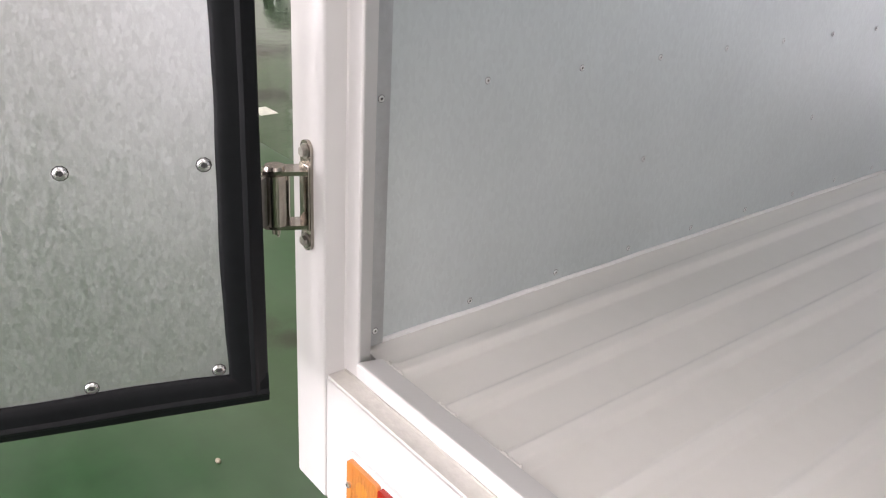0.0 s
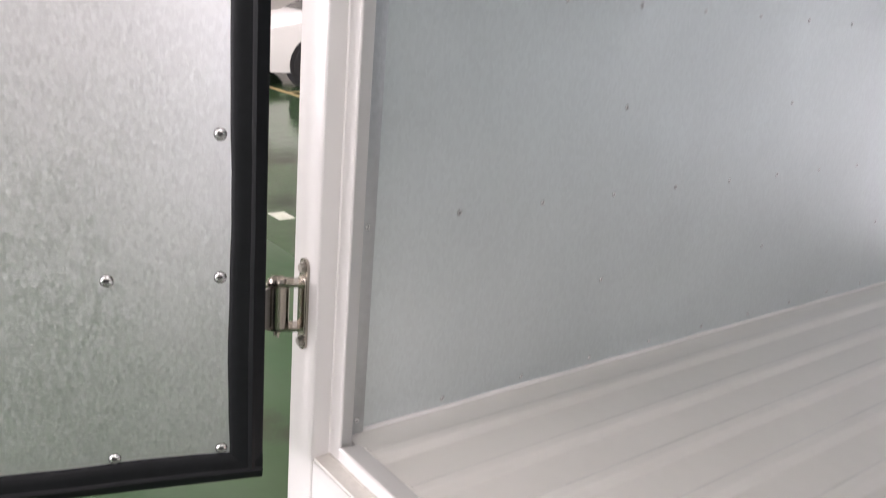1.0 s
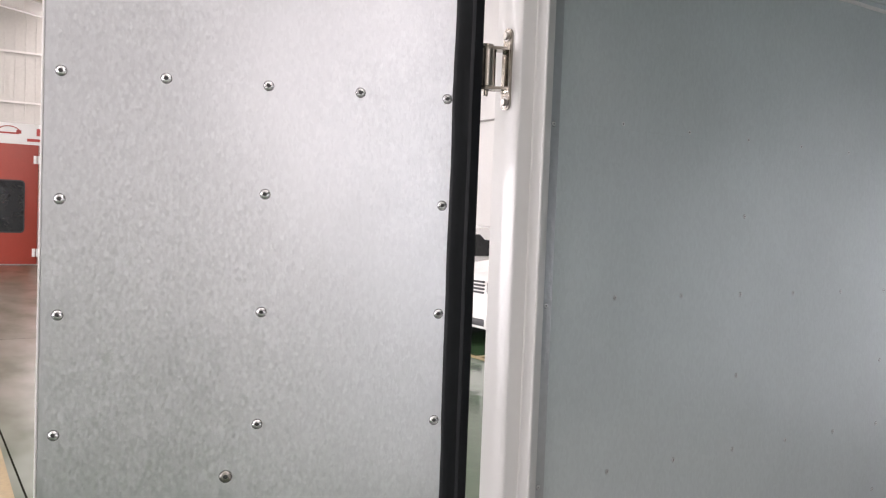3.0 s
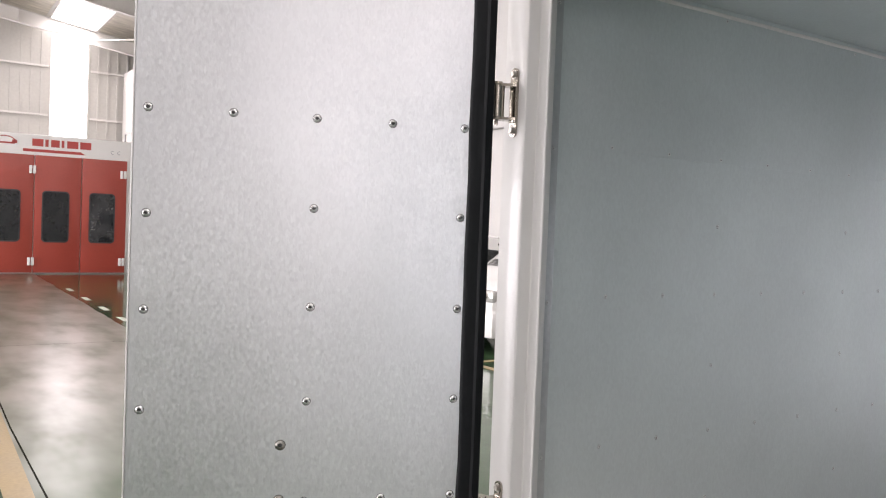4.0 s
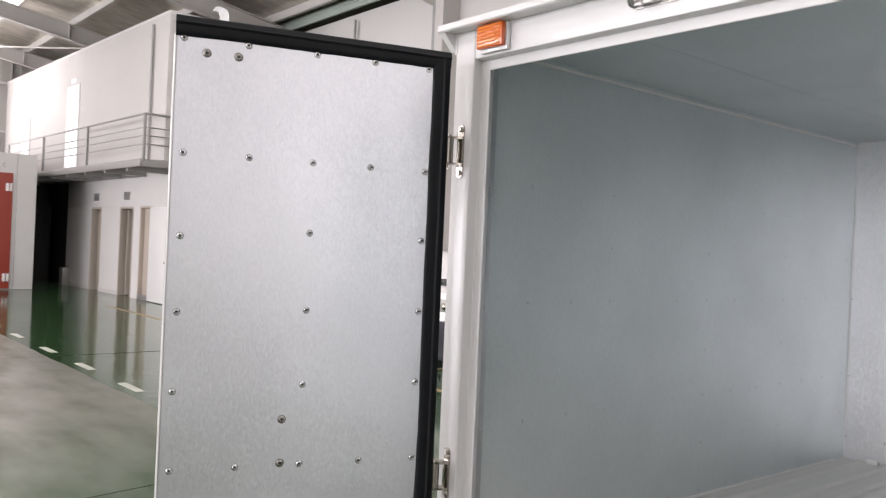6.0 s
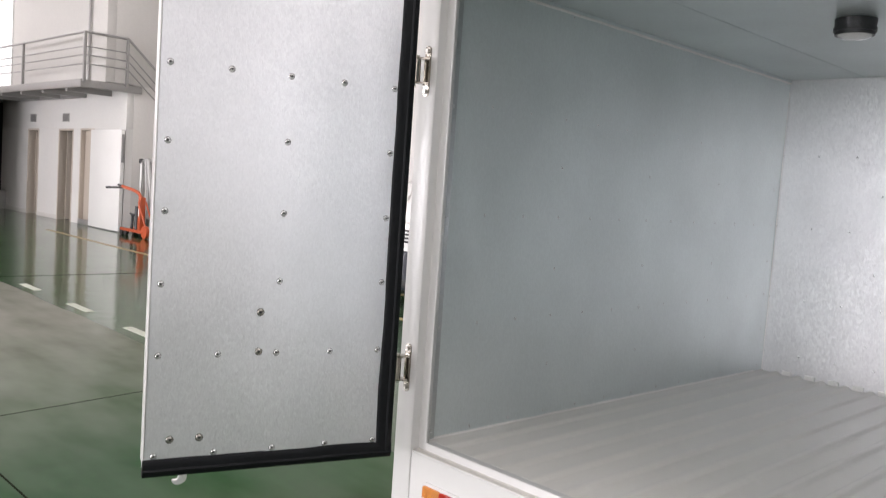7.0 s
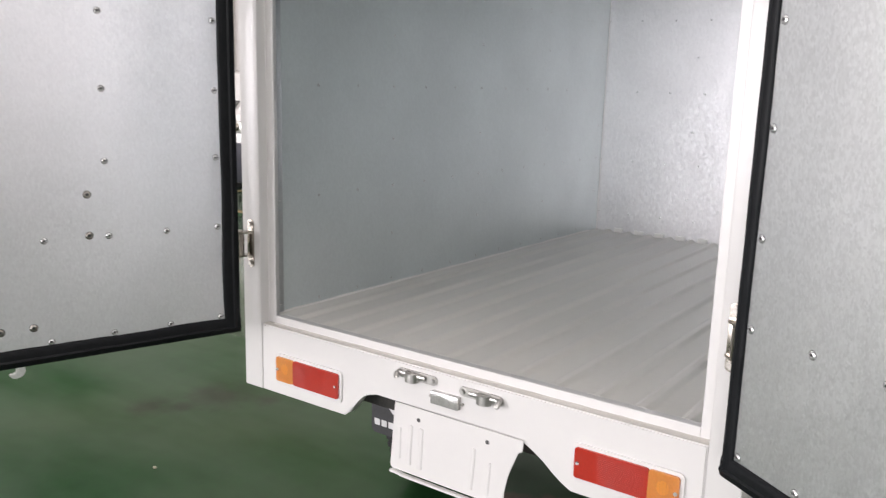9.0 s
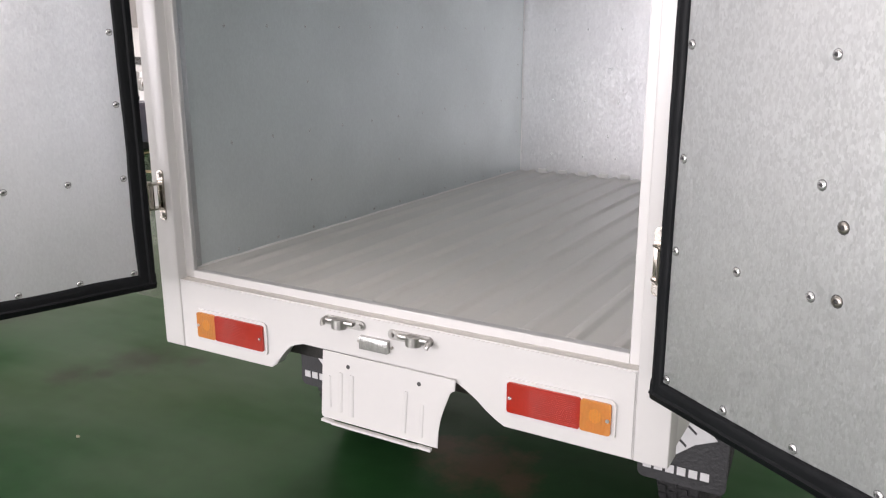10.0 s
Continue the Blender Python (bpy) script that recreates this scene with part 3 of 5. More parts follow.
# lamps of the rear panel
def tail_lamp(side):
    x0, x1, z0, z1 = -0.570, -0.334, 0.6215, 0.6955
    amber = -0.503
    off = 0.0 if side < 0 else 0.020          # the lamps do not sit quite evenly
    fl = (lambda a, b: (a, b)) if side < 0 else (lambda a, b: (-b + off, -a + off))
    bm = bmesh.new()
    a, b = fl(x0 - 0.007, x1 + 0.007)
    prism(bm, rounded(a, b, z0 - 0.010, z1 + 0.006, 0.014), -0.004, 0.003)
    bez = part("tail_lamp", bm, CLEARPL, truck, "red and amber tail lamp in a clear bezel")
    a, b = fl(x0 + 0.002, amber)
    bm = bmesh.new()
    prism(bm, rounded(a, b, z0 + 0.002, z1 - 0.002, 0.006), -0.010, -0.003)
    part("amber_lens", bm, AMBER, bez, "amber indicator lens")
    # lighter amber dome that paints the bulb's shine onto the lens
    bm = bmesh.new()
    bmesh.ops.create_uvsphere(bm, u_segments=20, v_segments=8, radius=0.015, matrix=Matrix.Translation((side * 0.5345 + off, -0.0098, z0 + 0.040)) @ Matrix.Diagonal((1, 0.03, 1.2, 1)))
    part("lens_shine", bm, AMBER_SHINE, bez, "lighter amber dome painted in for the shine inside the lens")
    a, b = fl(amber + 0.0005, x1 - 0.002)
    bm = bmesh.new()
    prism(bm, rounded(a, b, z0 + 0.002, z1 - 0.002, 0.006), -0.010, -0.003)
    part("red_lens", bm, RED, bez, "red tail and brake lens")
    bm = bmesh.new()
    for k in range(15):
        a, b = fl(amber + 0.006, x1 - 0.055)
        tube(bm, (a, -0.0103, z0 + 0.006 + k * 0.0043), (b, -0.0102, z0 + 0.006 + k * 0.0043), 0.0003, 5)
    part("lens_rib", bm, RED, bez)
    bm = bmesh.new()
    for k in range(8):
        xx = x0 + 0.014 + k * 0.0068
        tube(bm, (xx * -side + off if side > 0 else xx, -0.0103, z0 + 0.006), (xx * -side + off if side > 0 else xx, -0.0103, z1 - 0.006), 0.0005, 5)
    part("lens_rib", bm, AMBER, bez)
    for xx, zz in ((x0 + 0.008, z0 + 0.036), (x1 - 0.010, z0 + 0.037)):
        bm = bmesh.new()
        tube(bm, (-side * xx + off if side > 0 else xx, -0.013, zz), (-side * xx + off if side > 0 else xx, -0.006, zz), 0.004, 10)
        part("screw", bm, ALU, bez, "small bright lens screw")


tail_lamp(-1)
tail_lamp(1)

bm = bmesh.new()
box(bm, -0.031, 0.049, -0.012, 0.003, 0.694, 0.726, 0.0012)
pl = part("plate_lamp", bm, LAMPGLASS, truck, "clear ribbed number plate lamp")
bm = bmesh.new()
for k in range(11):
    tube(bm, (-0.026 + 0.007 * k, -0.0125, 0.697), (-0.026 + 0.007 * k, -0.0125, 0.723), 0.0006, 6)
part("lens_rib", bm, LAMPGLASS, pl)
for xx in (-0.038, 0.056):
    bm = bmesh.new()
    tube(bm, (xx, -0.004, 0.709), (xx, 0.002, 0.709), 0.0035, 10)
    part("screw", bm, BOLT, pl)


# latch keepers: a stamped plate with a hooked cup
def keeper(cx, cz, flip, up):
    m = Matrix.Translation((cx, 0, cz)) @ Matrix.Diagonal((flip, 1, up, 1))
    bm = bmesh.new()
    prism(bm, rounded(-0.060, 0.060, -0.0115, 0.0115, 0.011), -0.004, 0.001, "y", m)
    base = part("latch_keeper", bm, KEEPER, truck, "stainless door latch keeper")
    bm = bmesh.new()
    path = [(-0.012 + 0.022 * math.cos(radians(a)) * 0.9, -0.006 - 0.018 * math.sin(radians(a)), 0) for a in range(0, 181, 20)]
    for p0, p1 in zip(path, path[1:]):
        a0, a1 = Vector(p0), Vector(p1)
        vs = [bm.verts.new(v) for v in (a0 + Vector((0, 0, 0.009)), a1 + Vector((0, 0, 0.009)), a1 + Vector((0, 0, -0.014)), a0 + Vector((0, 0, -0.014)))]
        bm.faces.new(vs)
    bmesh.ops.remove_doubles(bm, verts=bm.verts, dist=0.0001)
    bmesh.ops.solidify(bm, geom=bm.faces[:], thickness=0.003)
    bmesh.ops.transform(bm, matrix=m, verts=bm.verts)
    part("keeper_cup", bm, KEEPER, base)
    bm = bmesh.new()
    box(bm, -0.055, 0.03, -0.013, -0.004, -0.004, 0.007, 0.003, 2, m)
    ring_sweep(bm, [m @ Vector(p) for p in ((-0.052, -0.006, 0.003), (-0.055, -0.013, 0.001), (-0.054, -0.018, -0.005), (-0.051, -0.019, -0.010))], 0.0068)
    part("keeper_hook", bm, KEEPER, base)
    for xx in (-0.049, 0.049):
        bm = bmesh.new()
        tube(bm, m @ Vector((xx, -0.004, 0)), m @ Vector((xx, -0.010, 0)), 0.0065, 12, 0.005)
        part("bolt", bm, KEEPER, base)


keeper(-0.079, 0.748, 1, 1)
keeper(0.107, 0.7435, -1, 1)
keeper(-0.092, 2.0965, 1, -1)
keeper(0.098, 2.0965, -1, -1)

# plate bracket under the panel: a stamped sheet with shallow beads
edge = [(0.181, 0.487), (0.1835, 0.53), (0.189, 0.56), (0.196, 0.584), (0.206, 0.610), (0.2135, 0.630), (0.216, 0.636), (0.226, 0.640), (0.229, 0.668)]
bm = bmesh.new()
prism(bm, [(-0.143, 0.668), (-0.146, 0.625), (-0.1555, 0.497), (-0.1535, 0.490), (-0.148, 0.487)] + edge, -0.0075, -0.005)
bmesh.ops.bevel(bm, geom=[e for e in bm.edges if all(v.co.y < -0.0074 for v in e.verts)], offset=0.001, segments=2, affect="EDGES")
bracket = part("plate_bracket", bm, WHITE, truck, "white stamped number plate bracket, empty")
for x0, x1, z0, z1, r in ((-0.125, -0.127, 0.520, 0.604, 0.004), (-0.090, -0.095, 0.512, 0.618, 0.005), (-0.058, -0.062, 0.508, 0.618, 0.006), (0.098, 0.090, 0.505, 0.612, 0.005), (0.142, 0.137, 0.505, 0.588, 0.004)):
    bm = bmesh.new()
    ring_sweep(bm, [(x1 + (x0 - x1) * k / 12, -0.0075, z0 + (z1 - z0) * k / 12) for k in range(13)], r, 14)
    for v in bm.verts:
        v.co.y = -0.0075 + (v.co.y + 0.0075) * 0.45
    part("bead", bm, WHITE, bracket)
bm = bmesh.new()
for xa, xb, za, zb in ((-0.150, -0.118, 0.4860, 0.4850), (-0.118, 0.128, 0.4830, 0.4825), (0.128, 0.166, 0.4845, 0.4835)):
    prism(bm, [(xa, za), (xb, zb), (xb, zb - 0.006), (xa, za - 0.006)], -0.017, -0.0055)
part("rolled_edge", bm, WHITE, bracket)
for xx in (-0.068, 0.133):
    bm = bmesh.new()
    tube(bm, (xx, -0.0080, 0.638), (xx, 0.004, 0.638), 0.0055, 12)
    part("bolt_hole", bm, HOLE_AND_RIM_SHADE, bracket)

# orange marker lamp on the header
bm = bmesh.new()
box(bm, -0.602, -0.508, -0.012, 0.002, 2.061, 2.1275, 0.003)
ml = part("marker_lamp", bm, CLEARPL, truck, "orange side marker lamp")
bm = bmesh.new()
box(bm, -0.601, -0.512, -0.028, -0.0125, 2.069, 2.1265, 0.004)
part("orange_lens", bm, AMBER2, ml, "ribbed orange lens")
# lighter ribs on a darker lens paint in the shade of the grooves
for k in range(6):
    bm = bmesh.new()
    zz = 2.075 + 0.009 * k
    tube(bm, (-0.595, -0.0278, zz), (-0.534, -0.0278, zz), 0.0027, 8)
    tube(bm, (-0.531, -0.0278, zz), (-0.517, -0.0278, zz + 0.003), 0.0025, 8)
    part("lens_rib", bm, AMBER_RIB, ml)

# lamp under the box ceiling
bm = bmesh.new()
tube(bm, (0.034, 1.10, 2.058), (0.034, 1.10, 2.106), 0.056, 28, 0.06)
tube(bm, (0.034, 1.10, 2.068), (0.034, 1.10, 2.080), 0.061, 28)
cl = part("ceiling_lamp", bm, BLACKPL, truck, "round black interior lamp, switched off")
bm = bmesh.new()
bmesh.ops.create_uvsphere(bm, u_segments=24, v_segments=8, radius=0.05, matrix=Matrix.Translation((0.034, 1.10, 2.060)) @ Matrix.Diagonal((1, 1, 0.3, 1)))
part("lens", bm, CLEARPL, cl, "clear lamp cover")


# hinges: two ears on a long plate and a rolled leaf on the door
def hinge(side, z, pin, leaf):
    """pin: where the pin stands; leaf: a point on the door edge that the leaf reaches."""
    x = side * (0.670 if side < 0 else 0.662)
    bm = bmesh.new()
    prism(bm, rounded(x - 0.011, x + 0.011, z - 0.068, z + 0.068, 0.0105), -0.004, 0.001)
    plate = part("hinge", bm, STEEL, truck, "stainless steel door hinge")
    bm = bmesh.new()
    for zz in (z - 0.036, z + 0.030):
        d = Vector((pin[0] - x, pin[1], 0))
        n = Vector((-d.y, d.x, 0)).normalized() * 0.0130
        a, b = Vector((x, -0.002, 0)), Vector((pin[0], pin[1], 0))
        e = d.normalized() * 0.014
        prism(bm, [(a + n * 1.1).to_2d(), (a - n * 1.1).to_2d(), (b - n).to_2d(), (b - n * 0.6 + e).to_2d(), (b + n * 0.6 + e).to_2d(), (b + n).to_2d()], zz, zz + 0.005, "z")
    box(bm, x - 0.010, x + 0.010, -0.0065, -0.0035, z - 0.04, z + 0.04, 0.001)
    part("hinge_ear", bm, STEEL, plate)
    bm = bmesh.new()
    tube(bm, (pin[0], pin[1], z - 0.031), (pin[0], pin[1], z + 0.030), 0.0165, 24)
    part("hinge_barrel", bm, STEEL, plate)
    bm = bmesh.new()
    tube(bm, (pin[0], pin[1], z + 0.035), (pin[0], pin[1], z + 0.039), 0.0125, 18, 0.0115)
    part("hinge_pin_head", bm, STEEL, plate)
    bm = bmesh.new()
    tube(bm, (pin[0], pin[1], z - 0.045), (pin[0], pin[1], z - 0.036), 0.005, 10)
    part("hinge_pin", bm, STEEL, plate)
    bm = bmesh.new()
    tube(bm, (pin[0] - 0.004, pin[1], z - 0.041), (pin[0] + 0.006, pin[1], z - 0.047), 0.0013, 6)
    part("split_pin", bm, STEEL, plate)
    bm = bmesh.new()
    a, b = Vector((pin[0], pin[1], 0)), Vector((leaf[0], leaf[1], 0))
    n = Vector((-(b - a).y, (b - a).x, 0)).normalized() * 0.0018
    prism(bm, [(a + n).to_2d(), (a - n).to_2d(), (b - n).to_2d(), (b + n).to_2d()], z - 0.030, z + 0.029, "z")
    part("hinge_leaf", bm, DARKSTEEL, plate)
    for zz in (z - 0.055, z + 0.055):
        bm = bmesh.new()
        tube(bm, (x, -0.004, zz), (x, -0.0055, zz), 0.009, 14)
        tube(bm, (x, -0.0055, zz), (x, -0.010, zz), 0.0065, 6, 0.006)
        part("bolt", bm, BOLT, plate)


# ---- rear doors ----
def rear_door(name, at, angle, turn, rows, bolts, label):
    """A door in its own plan: s along its width from the hinge column of rivets, n out of its lined face.
    turn: 1 where n lies to the left of s, -1 to the right."""
    u = Vector((math.cos(angle), math.sin(angle), 0))
    n = Vector((-u.y, u.x, 0)) * turn
    m = Matrix(((u.x, n.x, 0, at[0]), (u.y, n.y, 0, at[1]), (0, 0, 1, 0), (0, 0, 0, 1)))
    zb, zt, sl, sr = 0.7705, 2.0565, (-0.055 if turn > 0 else -0.036), 0.588
    bm = bmesh.new()
    box(bm, sl + 0.006, sr - 0.003, -0.052, -0.003, zb + 0.004, zt - 0.004, 0.003, 2, m)
    door = part(name, bm, WHITE, truck, label)
    bm = bmesh.new()
    box(bm, sr - 0.0032, sr, -0.05, 0.0004, zb + 0.03, zt - 0.03, 0.0012, 2, m)
    part("edge_strip", bm, WHITE, door)
    # the lining
    bm = bmesh.new()
    box(bm, -0.02, sr - 0.004, -0.003, 0.0, zb + 0.02, zt - 0.02, 0.0, 2, m)
    part("inner_sheet", bm, ZINC if turn > 0 else ZINC_RIGHT, door, "galvanised lining sheet")

    # rubber seal round three sides, a flat band with a raised bulb
    def seal(a, b, inward):
        bm = bmesh.new()
        a, b, inward = Vector(a), Vector(b), Vector(inward)
        count = 60
        prof = [(0.0, -0.03), (-0.001, 0.003), (0.003, 0.0065), (0.0095, 0.0075), (0.0115, 0.0095), (0.0145, 0.011), (0.0175, 0.0095), (0.0195, 0.0075),
                (0.030, 0.0075), (0.040, 0.006), (0.0435, 0.003), (0.0445, -0.001)]
        rings = []
        for i in range(count + 1):
            p = a + (b - a) * (i / count)
            w = 1 + 0.075 * noise.noise((p.x * 7 + p.z * 5, at[0] * 9, 3)) + 0.02 * noise.noise((p.x * 21 + p.z * 19, at[0] * 5, 8))
            rings.append([bm.verts.new(p + inward * q * w + Vector((0, h * (0.9 + 0.2 * noise.noise((p.z * 9, p.x * 9, 1))), 0))) for q, h in prof])
        for r0, r1 in zip(rings, rings[1:]):
            for i in range(len(prof) - 1):
                bm.faces.new((r0[i], r0[i + 1], r1[i + 1], r1[i]))
        bm.faces.new(rings[0]), bm.faces.new(list(reversed(rings[-1])))
        bmesh.ops.transform(bm, matrix=m, verts=bm.verts)
        part("rubber_seal", bm, RUBBER, door, "black rubber door seal")
    seal((sl + 0.001, 0, zb + 0.012), (sl + 0.001, 0, zt - 0.012), (1 if turn > 0 else 0.6, 0, 0))
    seal((sl, 0, zb), (sr, 0, zb), (0, 0, 0.96))
    seal((sl, 0, zt), (sr, 0, zt), (0, 0, -0.96))
    out = tuple(n)
    for z, cols in rows:
        for s in cols:
            piece("rivet", RIVET, door, facing(m @ Vector((s + random.uniform(-0.002, 0.002), 0.0, z)), out))
    for s, z in bolts:
        piece("bolt", BOLT_BIG, door, facing(m @ Vector((s, 0.0, z)), out))
    return door, m


S0, S1, S2, S3, S4 = 0.0, 0.136, 0.276, 0.421, 0.562
ALL, THREE = (S0, S1, S2, S3, S4), (S0, S2, S4)
left_rows = ((2.010, (S0, S1, S2, 0.433, 0.570)), (1.761, ALL), (1.593, (S0,)), (1.599, (S2,)), (1.580, (S4,)), (1.421, (S0, S2)), (1.414, (S4,)), (1.250, (S0, S2)), (1.240, (S4,)),
             (1.067, ALL), (0.820, ALL))
left_bolts = ((0.322, 1.171), (0.322, 1.071), (0.528, 0.859), (0.458, 0.860), (0.521, 1.982), (0.453, 1.982))
door_l, ML = rear_door("rear_door", (-0.652, -0.130), radians(-108.24), 1, left_rows, left_bolts, "white rear door swung open, lined with riveted zinc sheet")
right_rows = ((2.010, ALL), (1.750, ALL), (1.570, THREE), (1.399, (S0, S4)), (1.389, (S2,)), (1.216, THREE), (1.057, (S0, S1, S2, S3, S4)), (0.821, ALL))
right_bolts = ((0.316, 1.165), (0.320, 1.063), (0.528, 0.859), (0.458, 0.860), (0.521, 1.982), (0.453, 1.982))
MR = rear_door("rear_door", (0.721, -0.121), radians(-34.5), -1, right_rows, right_bolts, "white rear door swung wide open, lined with riveted zinc sheet")[1]

for z in (1.0015, 1.826):
    hinge(-1, z, (-0.685, -0.035), tuple((ML @ Vector((-0.043, -0.03, 0)))[:2]))
    hinge(1, z, (0.682, -0.030), tuple((MR @ Vector((-0.028, -0.03, 0)))[:2]))


# cam ends of the lock bar on the outer face of the left door
def lock_cam(m, s, z, up):
    """A flat hooked cam that stands out past the door edge, on the end of the lock bar."""
    hook = [(-0.016, -0.012), (-0.016, 0.030), (-0.012, 0.038), (-0.004, 0.043), (0.006, 0.045), (0.014, 0.043), (0.019, 0.037), (0.018, 0.033),
            (0.012, 0.034), (0.006, 0.032), (0.003, 0.026), (0.003, 0.008), (0.006, 0.004), (0.016, 0.003), (0.017, -0.012)]
    bm = bmesh.new()
    prism(bm, [(s - 0.010 + a, z + up * b) for a, b in hook], -0.068, -0.056, "y", m)
    cam_plate = part("lock_cam", bm, ALU_PALE, door_l, "bright metal cam of the door lock")
    bm = bmesh.new()
    tube(bm, m @ Vector((s - 0.010, -0.062, z - up * 0.04)), m @ Vector((s - 0.010, -0.062, z + up * 0.006)), 0.011, 14)
    part("bar_end", bm, CLEARPL, cam_plate)


lock_cam(ML, 0.497, 2.058, 1)
lock_cam(ML, 0.500, 0.768, -1)
bm = bmesh.new()
tube(bm, ML @ Vector((0.497, -0.064, 0.80)), ML @ Vector((0.497, -0.064, 2.03)), 0.009, 14)
part("lock_bar", bm, STEEL, door_l, "vertical lock bar on the outer face")


# ---- running gear ----
def wheel(cx, cy, r=0.265, w=0.145):
    side = 1 if cx > 0 else -1
    bm = bmesh.new()
    prof = [(-w / 2 + 0.01, r * 0.62), (-w / 2, r * 0.72), (-w / 2 - 0.002, r * 0.85), (-w / 2 + 0.012, r * 0.965), (-w / 2 + 0.02, r)]
    prof += [(-p, q) for p, q in reversed(prof)]
    n = 48
    rings = [[bm.verts.new((cx + p, cy + q * math.cos(k * math.tau / n), r + q * math.sin(k * math.tau / n))) for p, q in prof] for k in range(n)]
    for k in range(n):
        a, b = rings[k], rings[(k + 1) % n]
        for i in range(len(prof) - 1):
            bm.faces.new((a[i], a[i + 1], b[i + 1], b[i]))
    for k in range(n):
        for p in (-0.045, -0.015, 0.015, 0.045):
            a = k * math.tau / n + (0.06 if p in (-0.045, 0.015) else 0)
            mm = Matrix.Translation((cx + p, cy + (r + 0.001) * math.cos(a), r + (r + 0.001) * math.sin(a))) @ Matrix.Rotation(a, 4, "X")
            box(bm, -0.011, 0.011, -0.004, 0.004, -0.011, 0.011, 0, 2, mm)
    ob = part("wheel", bm, TYRE, truck, "rear wheel with black treaded tyre")
    bm = bmesh.new()
    tube(bm, (cx - w * 0.42, cy, r), (cx + w * 0.3 * side, cy, r), r * 0.64, 28)
    tube(bm, (cx + side * w * 0.3, cy, r), (cx + side * w * 0.45, cy, r), r * 0.3, 20, r * 0.22)
    part("rim", bm, GALVTUBE, ob, "steel wheel rim")


wheel(-0.600, 0.86)
wheel(0.600, 0.86)
bm = bmesh.new()
tube(bm, (-0.54, 0.86, 0.265), (0.54, 0.86, 0.265), 0.035, 14)
bmesh.ops.create_uvsphere(bm, u_segments=16, v_segments=10, radius=0.11, matrix=Matrix.Translation((0.05, 0.86, 0.265)))
part("rear_axle", bm, UNDER, truck)
for sx in (-0.33, 0.33):
    bm = bmesh.new()
    box(bm, sx - 0.03, sx + 0.03, 0.62, 2.2, 0.48, 0.60, 0.006)
    part("chassis_rail", bm, UNDER, truck, "dark steel chassis rail")
bm = bmesh.new()
for y in (0.66, 1.2, 1.9):
    box(bm, -0.30, 0.30, y, y + 0.05, 0.50, 0.58, 0.004)
part("cross_member", bm, UNDER, truck)
bm = bmesh.new()
ring_sweep(bm, [(0.18, 2.0, 0.36), (0.18, 1.3, 0.34), (0.30, 0.9, 0.42), (0.34, 0.6, 0.38)], 0.022, 10)
part("exhaust_pipe", bm, UNDER, truck)

def mudflap(cx, cy):
    w, z0, z1 = 0.115, 0.272, 0.60
    bm = bmesh.new()
    prism(bm, rounded(cx - w, cx + w, z0, z1, 0.02), cy, cy + 0.006)
    flap = part("mudflap", bm, BLACKPL, truck, "black rubber mudflap with a grey emblem")
    bm = bmesh.new()
    zc = z0 + 0.145
    prism(bm, [(cx - 0.098, zc + 0.018), (cx - 0.025, zc + 0.095), (cx + 0.03, zc + 0.06), (cx + 0.085, zc + 0.004), (cx + 0.03, zc - 0.02), (cx - 0.02, zc - 0.062), (cx - 0.065, zc - 0.015)], cy - 0.002, cy)
    part("emblem", bm, GREYMARK, flap)
    bm = bmesh.new()
    for sgn in (-1, 1):
        a = Vector((cx + sgn * 0.012 - 0.03, zc + sgn * 0.02 + 0.03))
        prism(bm, [(a.x, a.y), (a.x + 0.05, a.y - 0.042), (a.x + 0.052, a.y - 0.036), (a.x + 0.003, a.y + 0.005)], cy - 0.0035, cy - 0.0018)
    part("emblem_slot", bm, BLACKPL, flap)
    bm = bmesh.new()
    for k in range(6):
        box(bm, cx - 0.10 + 0.030 * k, cx - 0.078 + 0.030 * k, cy - 0.002, cy, z0 + 0.030, z0 + 0.052)
    part("lettering_bar", bm, GREYMARK, flap, "grey bar of lettering")


mudflap(-0.530, 0.50)
mudflap(0.630, 0.48)


# ---- the hall ----
X0, X1, Y0, Y1 = -29.5, 15.0, -20.0, 8.75
RIDGE_Y, SLOPE = -5.3, 0.16


def roof_z(y):
    return 8.35 - SLOPE * y if y > RIDGE_Y else 8.35 - SLOPE * RIDGE_Y - SLOPE * (RIDGE_Y - y)


bm = bmesh.new()
box(bm, X0 - 0.3, X1 + 0.3, Y0 - 0.3, Y1 + 0.3, -0.25, 0.0)
solid("floor", bm, EPOXY, "glossy green epoxy hall floor, worn and stained", "floor")


def stripe(name, x0, x1, y0, y1, material, label, z=0.004):
    bm = bmesh.new()
    box(bm, x0, x1, y0, y1, 0.0005, z)
    return solid(name, bm, material, label, "floor marking")


stripe("floor_line", -20, -3.6, -0.57, -0.42, YELLOW, "yellow painted lane line on the floor")
stripe("floor_line", -17, 3, 4.40, 4.49, YELLOW, "yellow painted bay line on the floor")
bm = bmesh.new()
edge = [(X0 + 0.25 * k, 1.47 + 0.055 * noise.noise((0.9 * k * 0.25, 3.1, 0)) + 0.025 * noise.noise((4.0 * k * 0.25, 7.7, 0))) for k in range(179)]
prism(bm, [(X0, -0.42), (X1, -0.42)] + list(reversed(edge)), 0.0005, 0.002, "z")
solid("lane_floor", bm, LANE, "dull grey-green lane of the hall floor", "floor marking")
